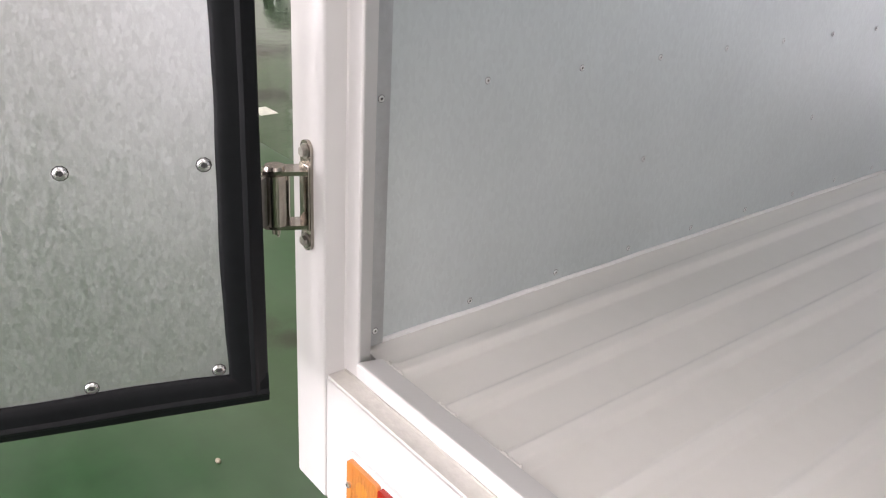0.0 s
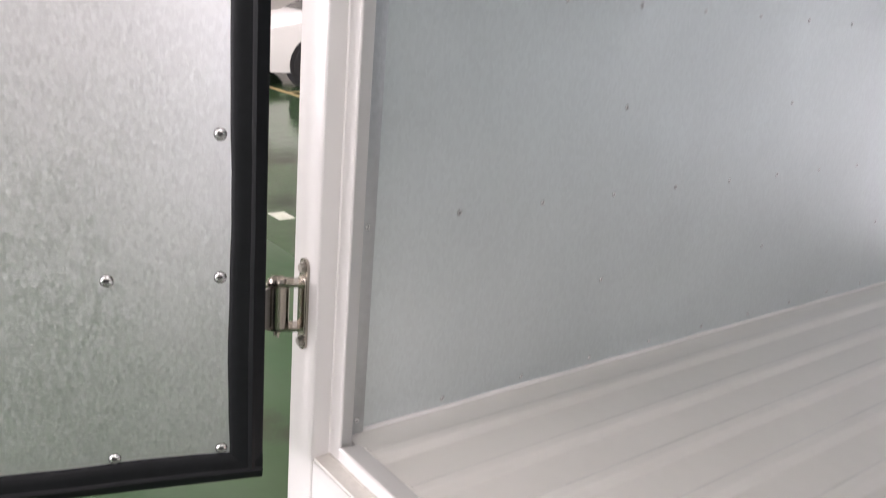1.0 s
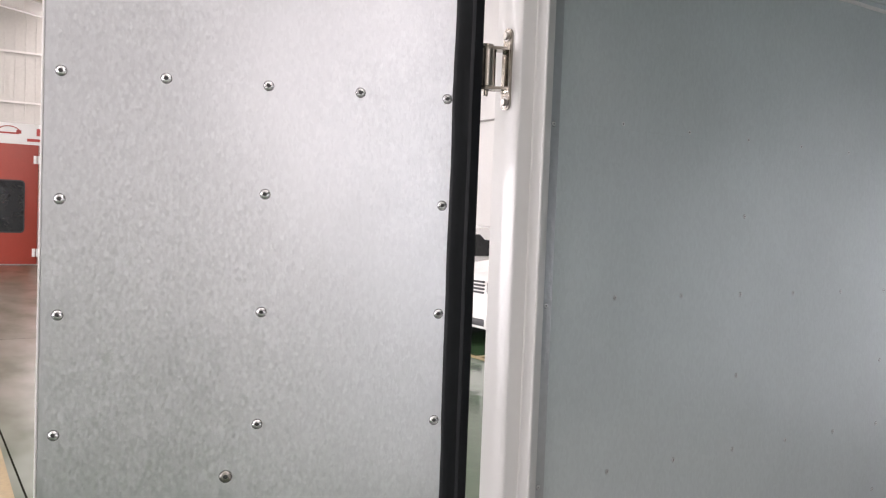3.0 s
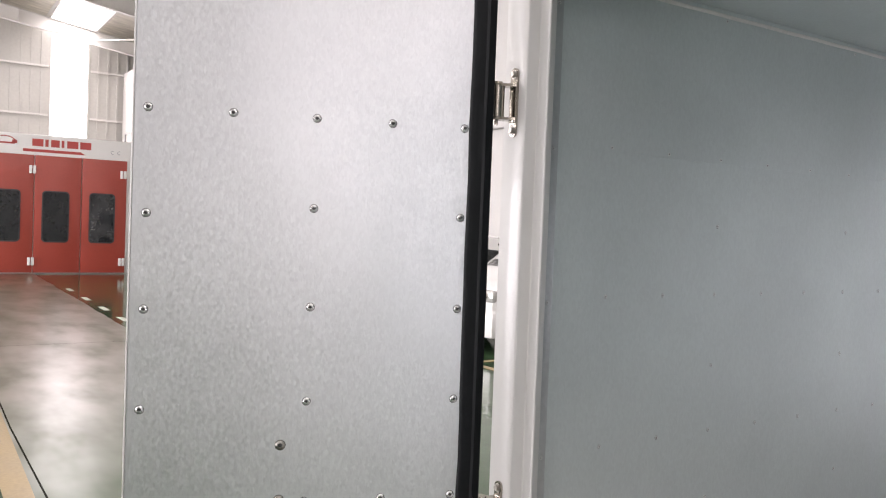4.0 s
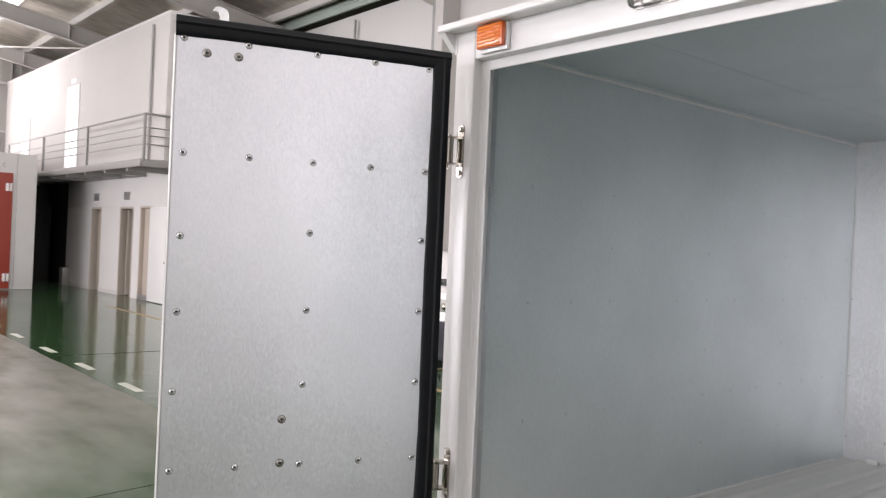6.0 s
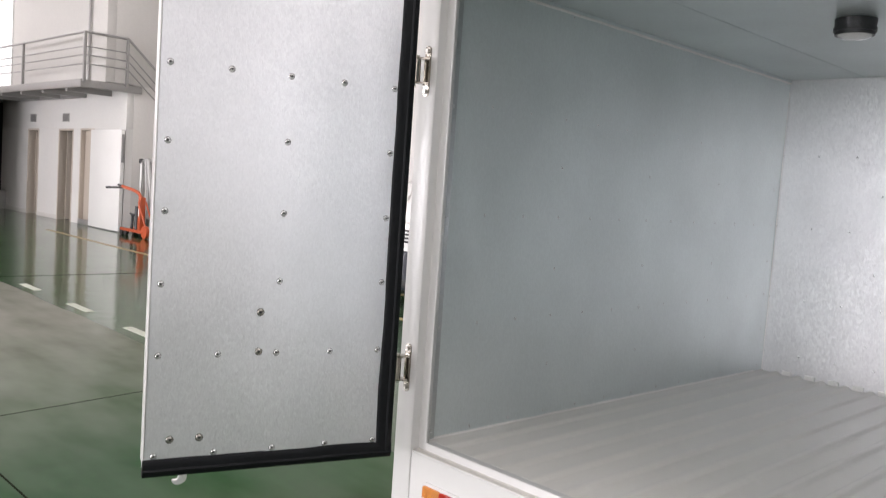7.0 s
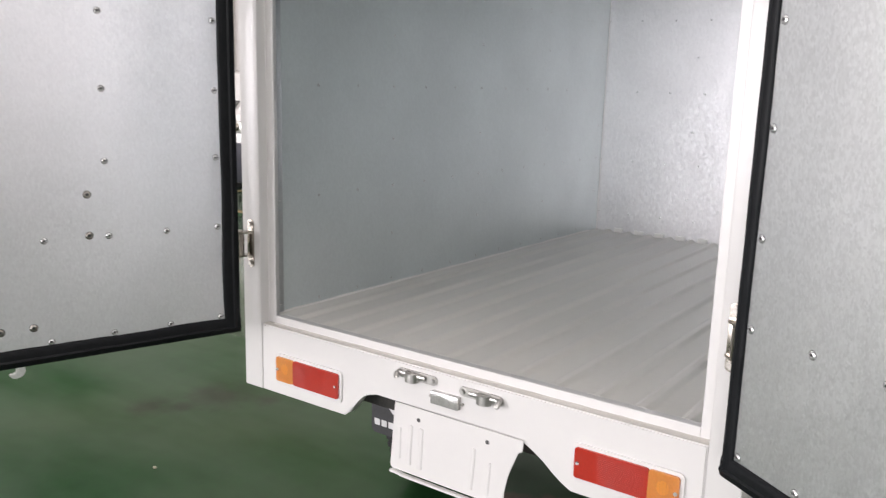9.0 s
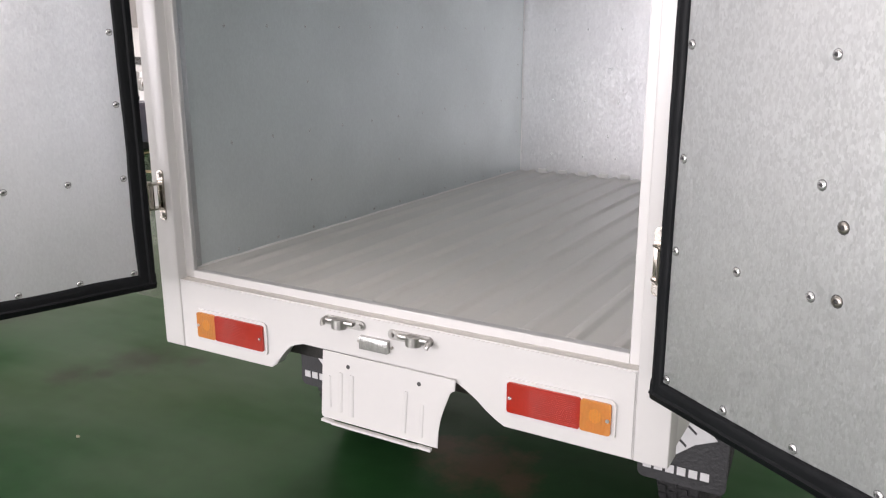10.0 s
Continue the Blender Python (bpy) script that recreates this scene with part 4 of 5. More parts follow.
for x in (-6.05, -7.5, -9.02, -10.57, -12.2, -13.7, -15.4, -17.3):
    stripe("floor_line", x - 0.28, x + 0.28, 1.59, 1.68, WHITELINE, "white dashed lane line on the floor")
stripe("floor_line", -4.29, -4.13, 1.71, 1.82, WHITELINE, "white dash on the floor")
for x in (-11.95, -9.45, -7.15, -4.8):
    stripe("floor_line", x - 0.05, x + 0.05, 4.5, 8.6, YELLOW, "yellow bay divider on the floor")
stripe("floor_joint", -28, -6.0, -0.405, -0.393, JOINT, "dark joint in the floor", 0.0022)
for quad in ([(-6.0, -0.405), (-2.3, -0.330), (-2.3, -0.320), (-6.0, -0.393)], [(-4.034, -0.33), (-4.026, -0.33), (-4.274, 1.465), (-4.284, 1.465)]):
    bm = bmesh.new()
    prism(bm, quad, 0.0005, 0.0030, "z")
    solid("floor_joint", bm, JOINT, "dark joint in the floor", "floor marking")
stripe("floor_joint", -9.975, -9.963, -6, 4.4, JOINT, "dark joint in the floor", 0.002)

# a crumb of grit on the floor
bm = bmesh.new()
bmesh.ops.create_icosphere(bm, subdivisions=2, radius=0.008, matrix=Matrix.Translation((-1.443, 0.189, 0.007)) @ Matrix.Diagonal((1.3, 0.9, 0.7, 1)))
for v in bm.verts:
    v.co += Vector((noise.noise(v.co * 90), noise.noise(v.co * 80 + Vector((3, 1, 4))), 0)) * 0.002
tagged(new("pebble", finish(bm, "pebble", PEBBLE, True)), "pale crumb of grit lying on the green floor", "pebble")


# walls
def cladding(name, a, b, z_of, holes=(), thick=0.2):
    """A ribbed sheet wall from a to b in plan; holes: (from, to, low, high) along it."""
    a, b = Vector(a), Vector(b)
    d = (b - a)
    length = d.length
    d.normalize()
    nrm = Vector((-d.y, d.x))
    cuts = sorted({0.0, length, *(h[0] for h in holes), *(h[1] for h in holes)})
    bm = bmesh.new()
    for s0, s1 in zip(cuts, cuts[1:]):
        spans = [(-0.01, None)]
        for h in holes:
            if h[0] <= s0 and s1 <= h[1]:
                spans = [(-0.01, h[2]), (h[3], None)]
        for lo, hi in spans:
            steps = max(1, int((s1 - s0) / 0.3))
            for i in range(steps):
                for q0, q1, dep in ((0, 0.78, 0.0), (0.78, 1.0, 0.035)):
                    t0, t1 = s0 + (s1 - s0) * (i + q0) / steps, s0 + (s1 - s0) * (i + q1) / steps
                    p, q = a + d * t0, a + d * t1
                    h0, h1 = (hi, hi) if hi is not None else (z_of(p.y), z_of(q.y))
                    if lo >= min(h0, h1):
                        continue
                    f, k = nrm * dep, nrm * -thick
                    lowv = [bm.verts.new((*(v), lo)) for v in (p + f, q + f, q + k, p + k)]
                    upv = [bm.verts.new((*(v), h)) for v, h in ((p + f, h0), (q + f, h1), (q + k, h1), (p + k, h0))]
                    for j in range(4):
                        bm.faces.new((lowv[j], lowv[(j + 1) % 4], upv[(j + 1) % 4], upv[j]))
                    bm.faces.new(lowv), bm.faces.new(upv)
    return solid(name, bm, CLAD, "pale ribbed metal cladding wall", "wall")


WEST = [(2.67, 3.82, 0.9, 7.45), (-3.6, -2.5, 0.9, 7.4), (-9.6, -8.5, 0.9, 7.4), (-15.6, -14.5, 0.9, 7.0)]
cladding("wall_west", (X0, Y1), (X0, Y0), lambda y: roof_z(y) - 0.02, [(Y1 - b, Y1 - a, lo, hi) for a, b, lo, hi in WEST])
SOUTH = [(2.0, 13.5, 0.0, 5.2), (15.0, 28.5, 0.0, 5.2), (35.0, 40.5, 0.0, 5.2)]
cladding("wall_south", (X0, Y0), (X1, Y0), lambda y: roof_z(Y0) - 0.02, SOUTH)
# unseen windows, added to brighten the lining of the rear doors
EAST = [(-5.0, -3.8, 0.9, 7.0), (-2.0, -0.8, 0.9, 7.0), (1.0, 2.2, 0.9, 7.0)]
cladding("wall_east", (X1, Y0), (X1, Y1), lambda y: roof_z(y) - 0.02, [(a - Y0, b - Y0, lo, hi) for a, b, lo, hi in EAST])

# the side wall behind the parked cars: smooth white panels with pillars and a trim above
bm = bmesh.new()
box(bm, X0, X1, Y1, Y1 + 0.2, -0.01, 6.95)
solid("wall_north", bm, PLASTER, "white panelled hall wall", "wall")
bm = bmesh.new()
box(bm, X0, X1, Y1 - 0.25, Y1 - 0.002, 6.70, 6.815, 0.008)
box(bm, X0, X1, Y1 - 0.23, Y1 - 0.002, 6.815, 6.835)
box(bm, X0, X1, Y1 - 0.25, Y1 - 0.002, 6.835, 6.94, 0.008)
solid("trim", bm, GREENTRIM, "grey-green trim along the eaves", "trim")
# the wall has no gap here: a dark strip paints its shadow
bm = bmesh.new()
box(bm, X0, X1, Y1 - 0.20, Y1 - 0.001, 6.66, 6.698)
solid("trim", bm, JOINT, "dark strip painted for the shadow gap under the eaves trim", "trim")
for x in (-27.8, -22.2, -16.6, -11.0, -5.4, 0.2, 5.8, 11.4):
    bm = bmesh.new()
    box(bm, x - 0.12, x + 0.12, Y1 - 0.42, Y1 - 0.002, 0, 6.5, 0.01)
    solid("column", bm, BEAM, "pale painted steel wall column", "column")
bm = bmesh.new()
tube(bm, (-11.5, Y1 - 0.1, 0), (-11.5, Y1 - 0.1, 6.5), 0.06, 12)
tube(bm, (-14.3, Y1 - 0.1, 2.2), (-14.3, Y1 - 0.1, 6.5), 0.03, 10)
tube(bm, (-16.0, Y1 - 0.1, 3.55), (-5.6, Y1 - 0.1, 3.55), 0.02, 8)
solid("trim", bm, GALVTUBE, "grey pipes on the wall", "pipe")

# roof sheets with skylight openings
SKYLIGHTS = [(x - 0.55, x + 0.55, -16.0, -7.0) for x in (-25.0, -19.4, -13.8, -8.2, -2.6, 3.0, 8.6)]
SKYLIGHTS += [(x - 0.55, x + 0.55, -3.6, 6.2) for x in (-13.8, -8.2, -2.6, 3.0, 8.6)]
SKYLIGHTS += [(-29.3, -23.3, 2.56, 3.86), (-24.6, -23.3, 0.2, 2.50)]
bm = bmesh.new()
xs = sorted({X0 - 0.2, X1 + 0.2, *(r[0] for r in SKYLIGHTS), *(r[1] for r in SKYLIGHTS)})
ys = sorted({Y0, RIDGE_Y, Y1 + 0.1, *(r[2] for r in SKYLIGHTS), *(r[3] for r in SKYLIGHTS)})
for x0, x1 in zip(xs, xs[1:]):
    for p, q in zip(ys, ys[1:]):
        if any(r[0] <= x0 and x1 <= r[1] and r[2] <= p and q <= r[3] for r in SKYLIGHTS):
            continue
        v = [bm.verts.new((xx, yy, roof_z(yy) + dz)) for dz in (0, 0.12) for xx, yy in ((x0, p), (x1, p), (x1, q), (x0, q))]
        for f in ((0, 1, 2, 3), (7, 6, 5, 4), (0, 1, 5, 4), (1, 2, 6, 5), (2, 3, 7, 6), (3, 0, 4, 7)):
            bm.faces.new([v[k] for k in f])
solid("ceiling", bm, FOIL, "silver foil roof lining with bright skylights", "ceiling")

for x in (-28.5, -23.5, -17.25, -11.6, -5.9, -0.2, 5.5, 11.2):
    bm = bmesh.new()
    for ys in ((Y0, RIDGE_Y), (RIDGE_Y, Y1)):
        d = 0.62
        for half, lo, hi in ((0.10, 0.20, 0.215), (0.006, 0.215, d), (0.10, d, d + 0.016)):
            v = [bm.verts.new((x + sx * half, yy, roof_z(yy) - dz)) for sx in (-1, 1) for yy in ys for dz in (lo, hi)]
            for f in ((0, 1, 3, 2), (4, 5, 7, 6), (0, 1, 5, 4), (2, 3, 7, 6), (0, 2, 6, 4), (1, 3, 7, 5)):
                bm.faces.new([v[k] for k in f])
    for yy in (1.6, 5.2, -2.2, -8.5):
        box(bm, x - 0.09, x + 0.09, yy - 0.008, yy + 0.008, roof_z(yy) - 0.63, roof_z(yy) - 0.2)
    solid("beam", bm, BEAM, "pale painted steel rafter", "beam")
y = 8.16
while y > Y0:
    bm = bmesh.new()
    z = roof_z(y)
    box(bm, X0, X1, y - 0.03, y + 0.03, z - 0.20, z - 0.19)
    box(bm, X0, X1, y - 0.03, y - 0.024, z - 0.20, z - 0.003)
    box(bm, X0, X1, y + 0.006, y + 0.03, z - 0.012, z - 0.003)
    solid("purlin", bm, BEAM, "thin painted roof purlin", "beam")
    y -= 1.42
bm = bmesh.new()
for a, b in (((-28.4, 3.55), (-23.6, 5.95)),):
    tube(bm, (a[0], a[1], roof_z(a[1]) - 0.60), (b[0], b[1], roof_z(b[1]) - 0.60), 0.025, 8)
for z in (2.2, 4.72, 6.33):
    box(bm, X0 + 0.04, X0 + 0.12, Y0, 2.6, z, z + 0.06)
    box(bm, X0 + 0.04, X0 + 0.12, 3.9, 5.3, z, z + 0.06)
solid("brace", bm, BEAM, "roof bracing rods and wall rails", "beam")

# flood lamps on the rafters and a switch box on the end wall
for x, yy, z in ((-28.5, 2.70, 7.36), (-23.5, 2.90, 7.50)):
    lamp = thing("flood_lamp", "small white flood lamp fixed to a roof rafter", "lamp", (x + 0.006, yy, z), "rafter lamps")
    bm = bmesh.new()
    box(bm, x + 0.006, x + 0.10, yy - 0.03, yy + 0.03, z - 0.02, z + 0.02, 0.006)
    part("bracket", bm, GALVTUBE, lamp)
    bm = bmesh.new()
    prism(bm, [(x + 0.09, z + 0.07), (x + 0.17, z + 0.05), (x + 0.19, z - 0.06), (x + 0.09, z - 0.05)], yy - 0.13, yy + 0.13, "y")
    part("housing", bm, BOOTHWHITE, lamp)
    bm = bmesh.new()
    box(bm, x + 0.19, x + 0.197, yy - 0.11, yy + 0.11, z - 0.05, z + 0.04, 0.002)
    part("lens", bm, CLEARPL, lamp, "clear lamp cover")
bm = bmesh.new()
box(bm, X0 + 0.036, X0 + 0.16, 5.02, 5.16, 4.84, 5.12, 0.01)
switch_box = thing("switch_box", "grey electrical box mounted on the ribbed end wall", "box", (X0 + 0.036, 5.09, 4.84))
part("case", bm, GALVTUBE, switch_box)
bm = bmesh.new()
tube(bm, (X0 + 0.08, 5.09, 5.12), (X0 + 0.08, 5.09, 7.4), 0.02, 8)
part("conduit", bm, GALVTUBE, switch_box)

# light through the openings
for x0, x1, ya, yb in SKYLIGHTS:
    xm, ym = (x0 + x1) / 2, (ya + yb) / 2
    glow_pane("backdrop", [(x0 + 0.01, ya, roof_z(ya) + 0.14), (x1 - 0.01, ya, roof_z(ya) + 0.14), (x1 - 0.01, yb, roof_z(yb) + 0.14), (x0 + 0.01, yb, roof_z(yb) + 0.14)])
    area_light("skylight", (xm, ym, roof_z(ym) + 0.10), (xm, ym + (SLOPE if ym < RIDGE_Y else -SLOPE) * 5, roof_z(ym) - 4.9), x1 - x0 - 0.02, (yb - ya) * 1.01, SKYLIGHT * (x1 - x0 - 0.02) * (yb - ya), (1, 0.985, 0.96))
for a, b, lo, hi in WEST:
    glow_pane("backdrop", [(X0 - 0.22, a, lo), (X0 - 0.22, b, lo), (X0 - 0.22, b, hi), (X0 - 0.22, a, hi)])
    area_light("wall_light", (X0 - 0.12, (a + b) / 2, (lo + hi) / 2), (X0 + 3, (a + b) / 2, (lo + hi) / 2), b - a, hi - lo, WALLLIGHT * (b - a) * (hi - lo), (1, 0.98, 0.95))
# fill light for the doors through the added east openings
for a, b, lo, hi in EAST:
    glow_pane("backdrop", [(X1 + 0.22, a, lo), (X1 + 0.22, b, lo), (X1 + 0.22, b, hi), (X1 + 0.22, a, hi)])
    area_light("wall_light", (X1 + 0.12, (a + b) / 2, (lo + hi) / 2), (X1 - 3, (a + b) / 2, (lo + hi) / 2), b - a, hi - lo, EASTFILL * (b - a) * (hi - lo), (1, 0.98, 0.95))
for a, b, lo, hi in SOUTH:
    glow_pane("backdrop", [(X0 + a, Y0 - 0.25, lo), (X0 + b, Y0 - 0.25, lo), (X0 + b, Y0 - 0.25, hi), (X0 + a, Y0 - 0.25, hi)])
    area_light("gate_light", (X0 + (a + b) / 2, Y0 - 0.1, (lo + hi) / 2), (X0 + (a + b) / 2, 0, (lo + hi) / 2), b - a, hi - lo, GATELIGHT * (b - a) * (hi - lo), (0.97, 0.99, 1))

# ---- spray booth ----
booth = thing("spray_booth", "red and white spray booth with dark windows against the hall end", "spray booth", (-25, 1.5, 0))
BX = -22.0
bm = bmesh.new()
box(bm, -28.5, BX, -2.8, 4.19, 0.0, 3.46, 0.02)
shell = part("booth_body", bm, BOOTHWHITE, booth, "white booth panels")
bm = bmesh.new()
box(bm, BX - 0.3, BX + 0.012, 3.72, 3.725, 0.02, 3.44)
part("panel_joint", bm, SIGNGREY, shell)
for k, (y0, y1) in enumerate(((-1.81, -0.74), (-0.73, 0.35), (0.36, 1.44), (1.45, 2.53), (2.54, 3.63))):
    bm = bmesh.new()
    box(bm, BX, BX + 0.05, y0 + 0.004, y1 - 0.004, 0.03, 2.95, 0.008)
    leaf = part("booth_door", bm, BOOTHRED, booth, "red booth door")
    yc = (0.835 if k == 2 else (y0 + y1) / 2 - 0.05)
    w = 0.285
    bm = bmesh.new()
    prism(bm, rounded(yc - w - 0.03, yc + w + 0.03, 0.79, 2.08, 0.10), BX + 0.05, BX + 0.062, "x")
    win = part("window_frame", bm, BLACKPL, leaf)
    bm = bmesh.new()
    prism(bm, rounded(yc - w, yc + w, 0.82, 2.05, 0.08), BX + 0.062, BX + 0.066, "x")
    part("pane", bm, DARKGLASS, leaf, "dark window pane")
for y in (1.40, 3.535):
    for z in (0.31, 2.59):
        bm = bmesh.new()
        box(bm, BX + 0.045, BX + 0.10, y - 0.075, y - 0.01, z - 0.10, z + 0.10, 0.01)
        box(bm, BX + 0.045, BX + 0.10, y + 0.01, y + 0.075, z - 0.10, z + 0.10, 0.01)
        part("door_hinge", bm, BOOTHWHITE, booth)
# sign band: plain shapes in the colours of the lettering
for y0, y1 in ((1.385, 1.634), (1.677, 1.751), (1.808, 2.004), (2.050, 2.113), (2.178, 2.440), (2.483, 2.745)):
    bm = bmesh.new()
    box(bm, BX, BX + 0.006, y0, y1, 3.175, 3.355)
    part("sign_bar", bm, SIGNRED, booth, "red bars of a maker's sign")
bm = bmesh.new()
prism(bm, [(1.18, 3.10), (2.50, 3.10), (2.62, 3.03), (1.18, 3.03)], BX, BX + 0.006, "x")
part("sign_stripe", bm, SIGNRED, booth)
bm = bmesh.new()
for y in (3.27, 3.43):
    for a in range(60, 300, 30):
        c0, c1 = radians(a), radians(a + 30)
        prism(bm, [(y + 0.05 * math.cos(c0), 3.15 + 0.05 * math.sin(c0)), (y + 0.05 * math.cos(c1), 3.15 + 0.05 * math.sin(c1)),
                   (y + 0.035 * math.cos(c1), 3.15 + 0.035 * math.sin(c1)), (y + 0.035 * math.cos(c0), 3.15 + 0.035 * math.sin(c0))], BX, BX + 0.006, "x")
part("sign_mark", bm, SIGNGREY, booth)
bm = bmesh.new()
for a in range(10, 180, 17):
    c0, c1 = radians(a), radians(a + 15)
    prism(bm, [(0.78 + 0.26 * math.cos(c0), 3.22 + 0.17 * math.sin(c0)), (0.78 + 0.26 * math.cos(c1), 3.22 + 0.17 * math.sin(c1)),
               (0.78 + 0.23 * math.cos(c1), 3.22 + 0.145 * math.sin(c1)), (0.78 + 0.23 * math.cos(c0), 3.22 + 0.145 * math.sin(c0))], BX, BX + 0.006, "x")
box(bm, BX, BX + 0.006, 0.55, 1.0, 3.19, 3.23)
box(bm, BX, BX + 0.006, 0.94, 1.05, 3.21, 3.29)
part("sign_emblem", bm, SIGNRED, booth)

# bay between the booth and the office block; near-black panels paint its unlit inside
bay = thing("dark_bay", "recessed bay beside the booth, its unlit inside painted near-black", "bay", (-25, 4.9, 0))
for name, spec, paint in (("back_panel", (-27.2, -26.9, 4.2, 6.3, 0.0, 3.02), UNLIT_BAY), ("side_panel", (-26.9, -24.26, 5.72, 5.86, 0.0, 3.02), UNLIT_BAY),
                          ("cabinet", (-26.8, -25.6, 4.4, 5.5, 0.0, 2.3), UNLIT_BAY), ("crate", (-24.1, -23.75, 5.38, 5.66, 0.0, 0.5), GALVTUBE),
                          ("booth_side_panel", (-26.9, -22.35, 4.20, 4.23, 0.0, 3.02), UNLIT_BAY)):
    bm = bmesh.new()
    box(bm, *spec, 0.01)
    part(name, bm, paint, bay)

# ---- office block ----
office = thing("office_block", "white two-storey office block with doors and a balcony inside the hall", "building", (-20, 7.4, 0))
OY, OXR, OXL, UY = 5.70, -16.5, -24.25, 5.22
doors = [(-22.24, -21.48, 2.22), (-20.17, -19.28, 2.22), (-18.86, -18.10, 2.23)]
xs = [OXL] + [v for d in doors for v in d[:2]] + [OXR]
for i in range(0, len(xs), 2):
    bm = bmesh.new()
    box(bm, xs[i], xs[i + 1], OY, OY + 0.16, 0.0, 2.22)
    part("wall_pier", bm, PLASTER, office, "white plastered wall between the doors")
# the side walls' shade is put into their greyer plaster
for name, spec, paint, label in (
        ("ground_floor_wall", (OXL, OXR, OY, OY + 0.16, 2.22, 3.05), PLASTER, "white plastered wall"),
        ("side_wall", (OXR - 0.15, OXR, OY + 0.16, Y1, 0.0, 3.166), PLASTER_GREY_SHADED, "white side wall, its shade put into a greyer plaster"),
        ("inner_wall", (OXL, OXL + 0.15, OY + 0.16, Y1, 0.0, 3.0), PLASTER_GREY_SHADED, ""),
        ("inner_wall", (OXL + 0.15, OXR - 0.15, OY + 1.5, OY + 1.6, 0.0, 3.0), PLASTER_GREY_SHADED, ""),
        ("upper_wall", (X0 + 0.1, OXR, UY, UY + 0.2, 3.17, 6.34), PLASTER_GREY_SHADED, "white upper storey wall"),
        ("upper_side_wall", (OXR - 0.2, OXR, UY + 0.2, Y1, 3.17, 6.34), PLASTER_GREY_SHADED, "upper side wall, its shade put into a greyer plaster"),
        ("block_roof", (X0 + 0.1, OXR, UY, Y1, 6.34, 6.40), PLASTER, ""),
        ("floor_slab", (X0 + 0.1, OXR - 0.155, UY, Y1, 3.052, 3.168), PLASTER, "edge of the upper floor slab"),
        ("sliding_panel", (-18.05, OXR + 0.01, OY - 0.10, OY - 0.02, 0.02, 2.20), BOOTHWHITE, "white sliding panel in front of the wall"),
        ("panel_handle", (OXR + 0.012, OXR + 0.03, OY - 0.09, OY - 0.03, 1.5, 2.1), RAIL, ""),
        ("plinth", (OXL, doors[0][0], OY - 0.012, OY - 0.001, 0.0, 0.10), PLASTER_GREY_SHADED, ""),
        ("plinth", (doors[0][1], doors[1][0], OY - 0.012, OY - 0.001, 0.0, 0.10), PLASTER_GREY_SHADED, ""),
        ("plinth", (doors[2][0], doors[2][1], OY - 0.012, OY - 0.001, 0.0, 0.12), RAIL, "")):
    bm = bmesh.new()
    box(bm, *spec, 0.003)
    part(name, bm, paint, office, label)
for (x0, x1, h), wid in zip(doors, (0.45, 0.35, 1.0)):
    bm = bmesh.new()
    box(bm, x0, x0 + 0.05, OY - 0.01, OY + 0.17, 0, h, 0.004)
    box(bm, x1 - 0.05, x1, OY - 0.01, OY + 0.17, 0, h, 0.004)
    box(bm, x0 + 0.05, x1 - 0.05, OY - 0.01, OY + 0.17, h - 0.05, h, 0.004)
    fr = part("door_frame", bm, DOORTAN, office, "tan door frame")
    bm = bmesh.new()
    if wid == 1.0:
        box(bm, x0 + 0.052, x1 - 0.052, OY + 0.09, OY + 0.13, 0.01, h - 0.055, 0.004)
    else:
        box(bm, x0 + 0.055, x0 + 0.095, OY + 0.17, OY + 0.17 + 0.7, 0.01, h - 0.055, 0.004)
    part("door_leaf", bm, DOORTAN, office, "tan door" if wid == 1.0 else "tan door standing open")
# shelves seen through the middle door
bm = bmesh.new()
for z in (0.3, 0.8, 1.25, 1.7):
    box(bm, -19.75, -19.05, OY + 1.1, OY + 1.45, z, z + 0.03)
for k in range(12):
    x = -19.65 + 0.055 * k
    for z in (0.33, 0.83, 1.28):
        box(bm, x, x + 0.04, OY + 1.15, OY + 1.4, z, z + 0.2 + 0.08 * ((k * 7) % 3))
part("storage_shelf", bm, BLACKPL, office, "dark filled storage shelf")
for xc in (-21.90, -19.76):
    bm = bmesh.new()
    for z in range(6):
        box(bm, xc - 0.17, xc + 0.17, OY - 0.02, OY, 2.41 + z * 0.028, 2.425 + z * 0.028)
    box(bm, xc - 0.2, xc + 0.2, OY - 0.006, OY, 2.39, 2.59)
    part("vent_grille", bm, GALVTUBE, office, "small grey wall vent")
# tall bright strips on the upper storey, built as glowing panes
for xc, w, zt in ((-22.6, 0.95, 5.46), (-27.0, 0.85, 5.50)):
    bm = bmesh.new()
    box(bm, xc - w / 2 - 0.03, xc + w / 2 + 0.03, UY - 0.02, UY - 0.001, 3.2, zt + 0.02, 0.004)
    wf = part("window", bm, BOOTHWHITE, office, "tall narrow frame of a bright strip")
    bm = bmesh.new()
    box(bm, xc - w / 2, xc + w / 2, UY - 0.026, UY - 0.021, 3.25, zt)
    part("pane", bm, STRIPGLOW, wf, "glowing pane of the bright strip")
    if xc < -25:
        continue
    bm = bmesh.new()
    box(bm, xc - 0.20, xc + 0.20, UY - 0.026, UY - 0.001, zt + 0.09, zt + 0.20, 0.02)
    part("top_light", bm, STRIPGLOW, wf, "small glowing pane above the bright strip")

# framed board and conduit on the side wall
bm = bmesh.new()
box(bm, OXR + 0.002, OXR + 0.03, 7.45, 8.35, 1.85, 2.75, 0.004)
board = part("notice_board", bm, DOORBROWN, office, "brown wooden board frame")
bm = bmesh.new()
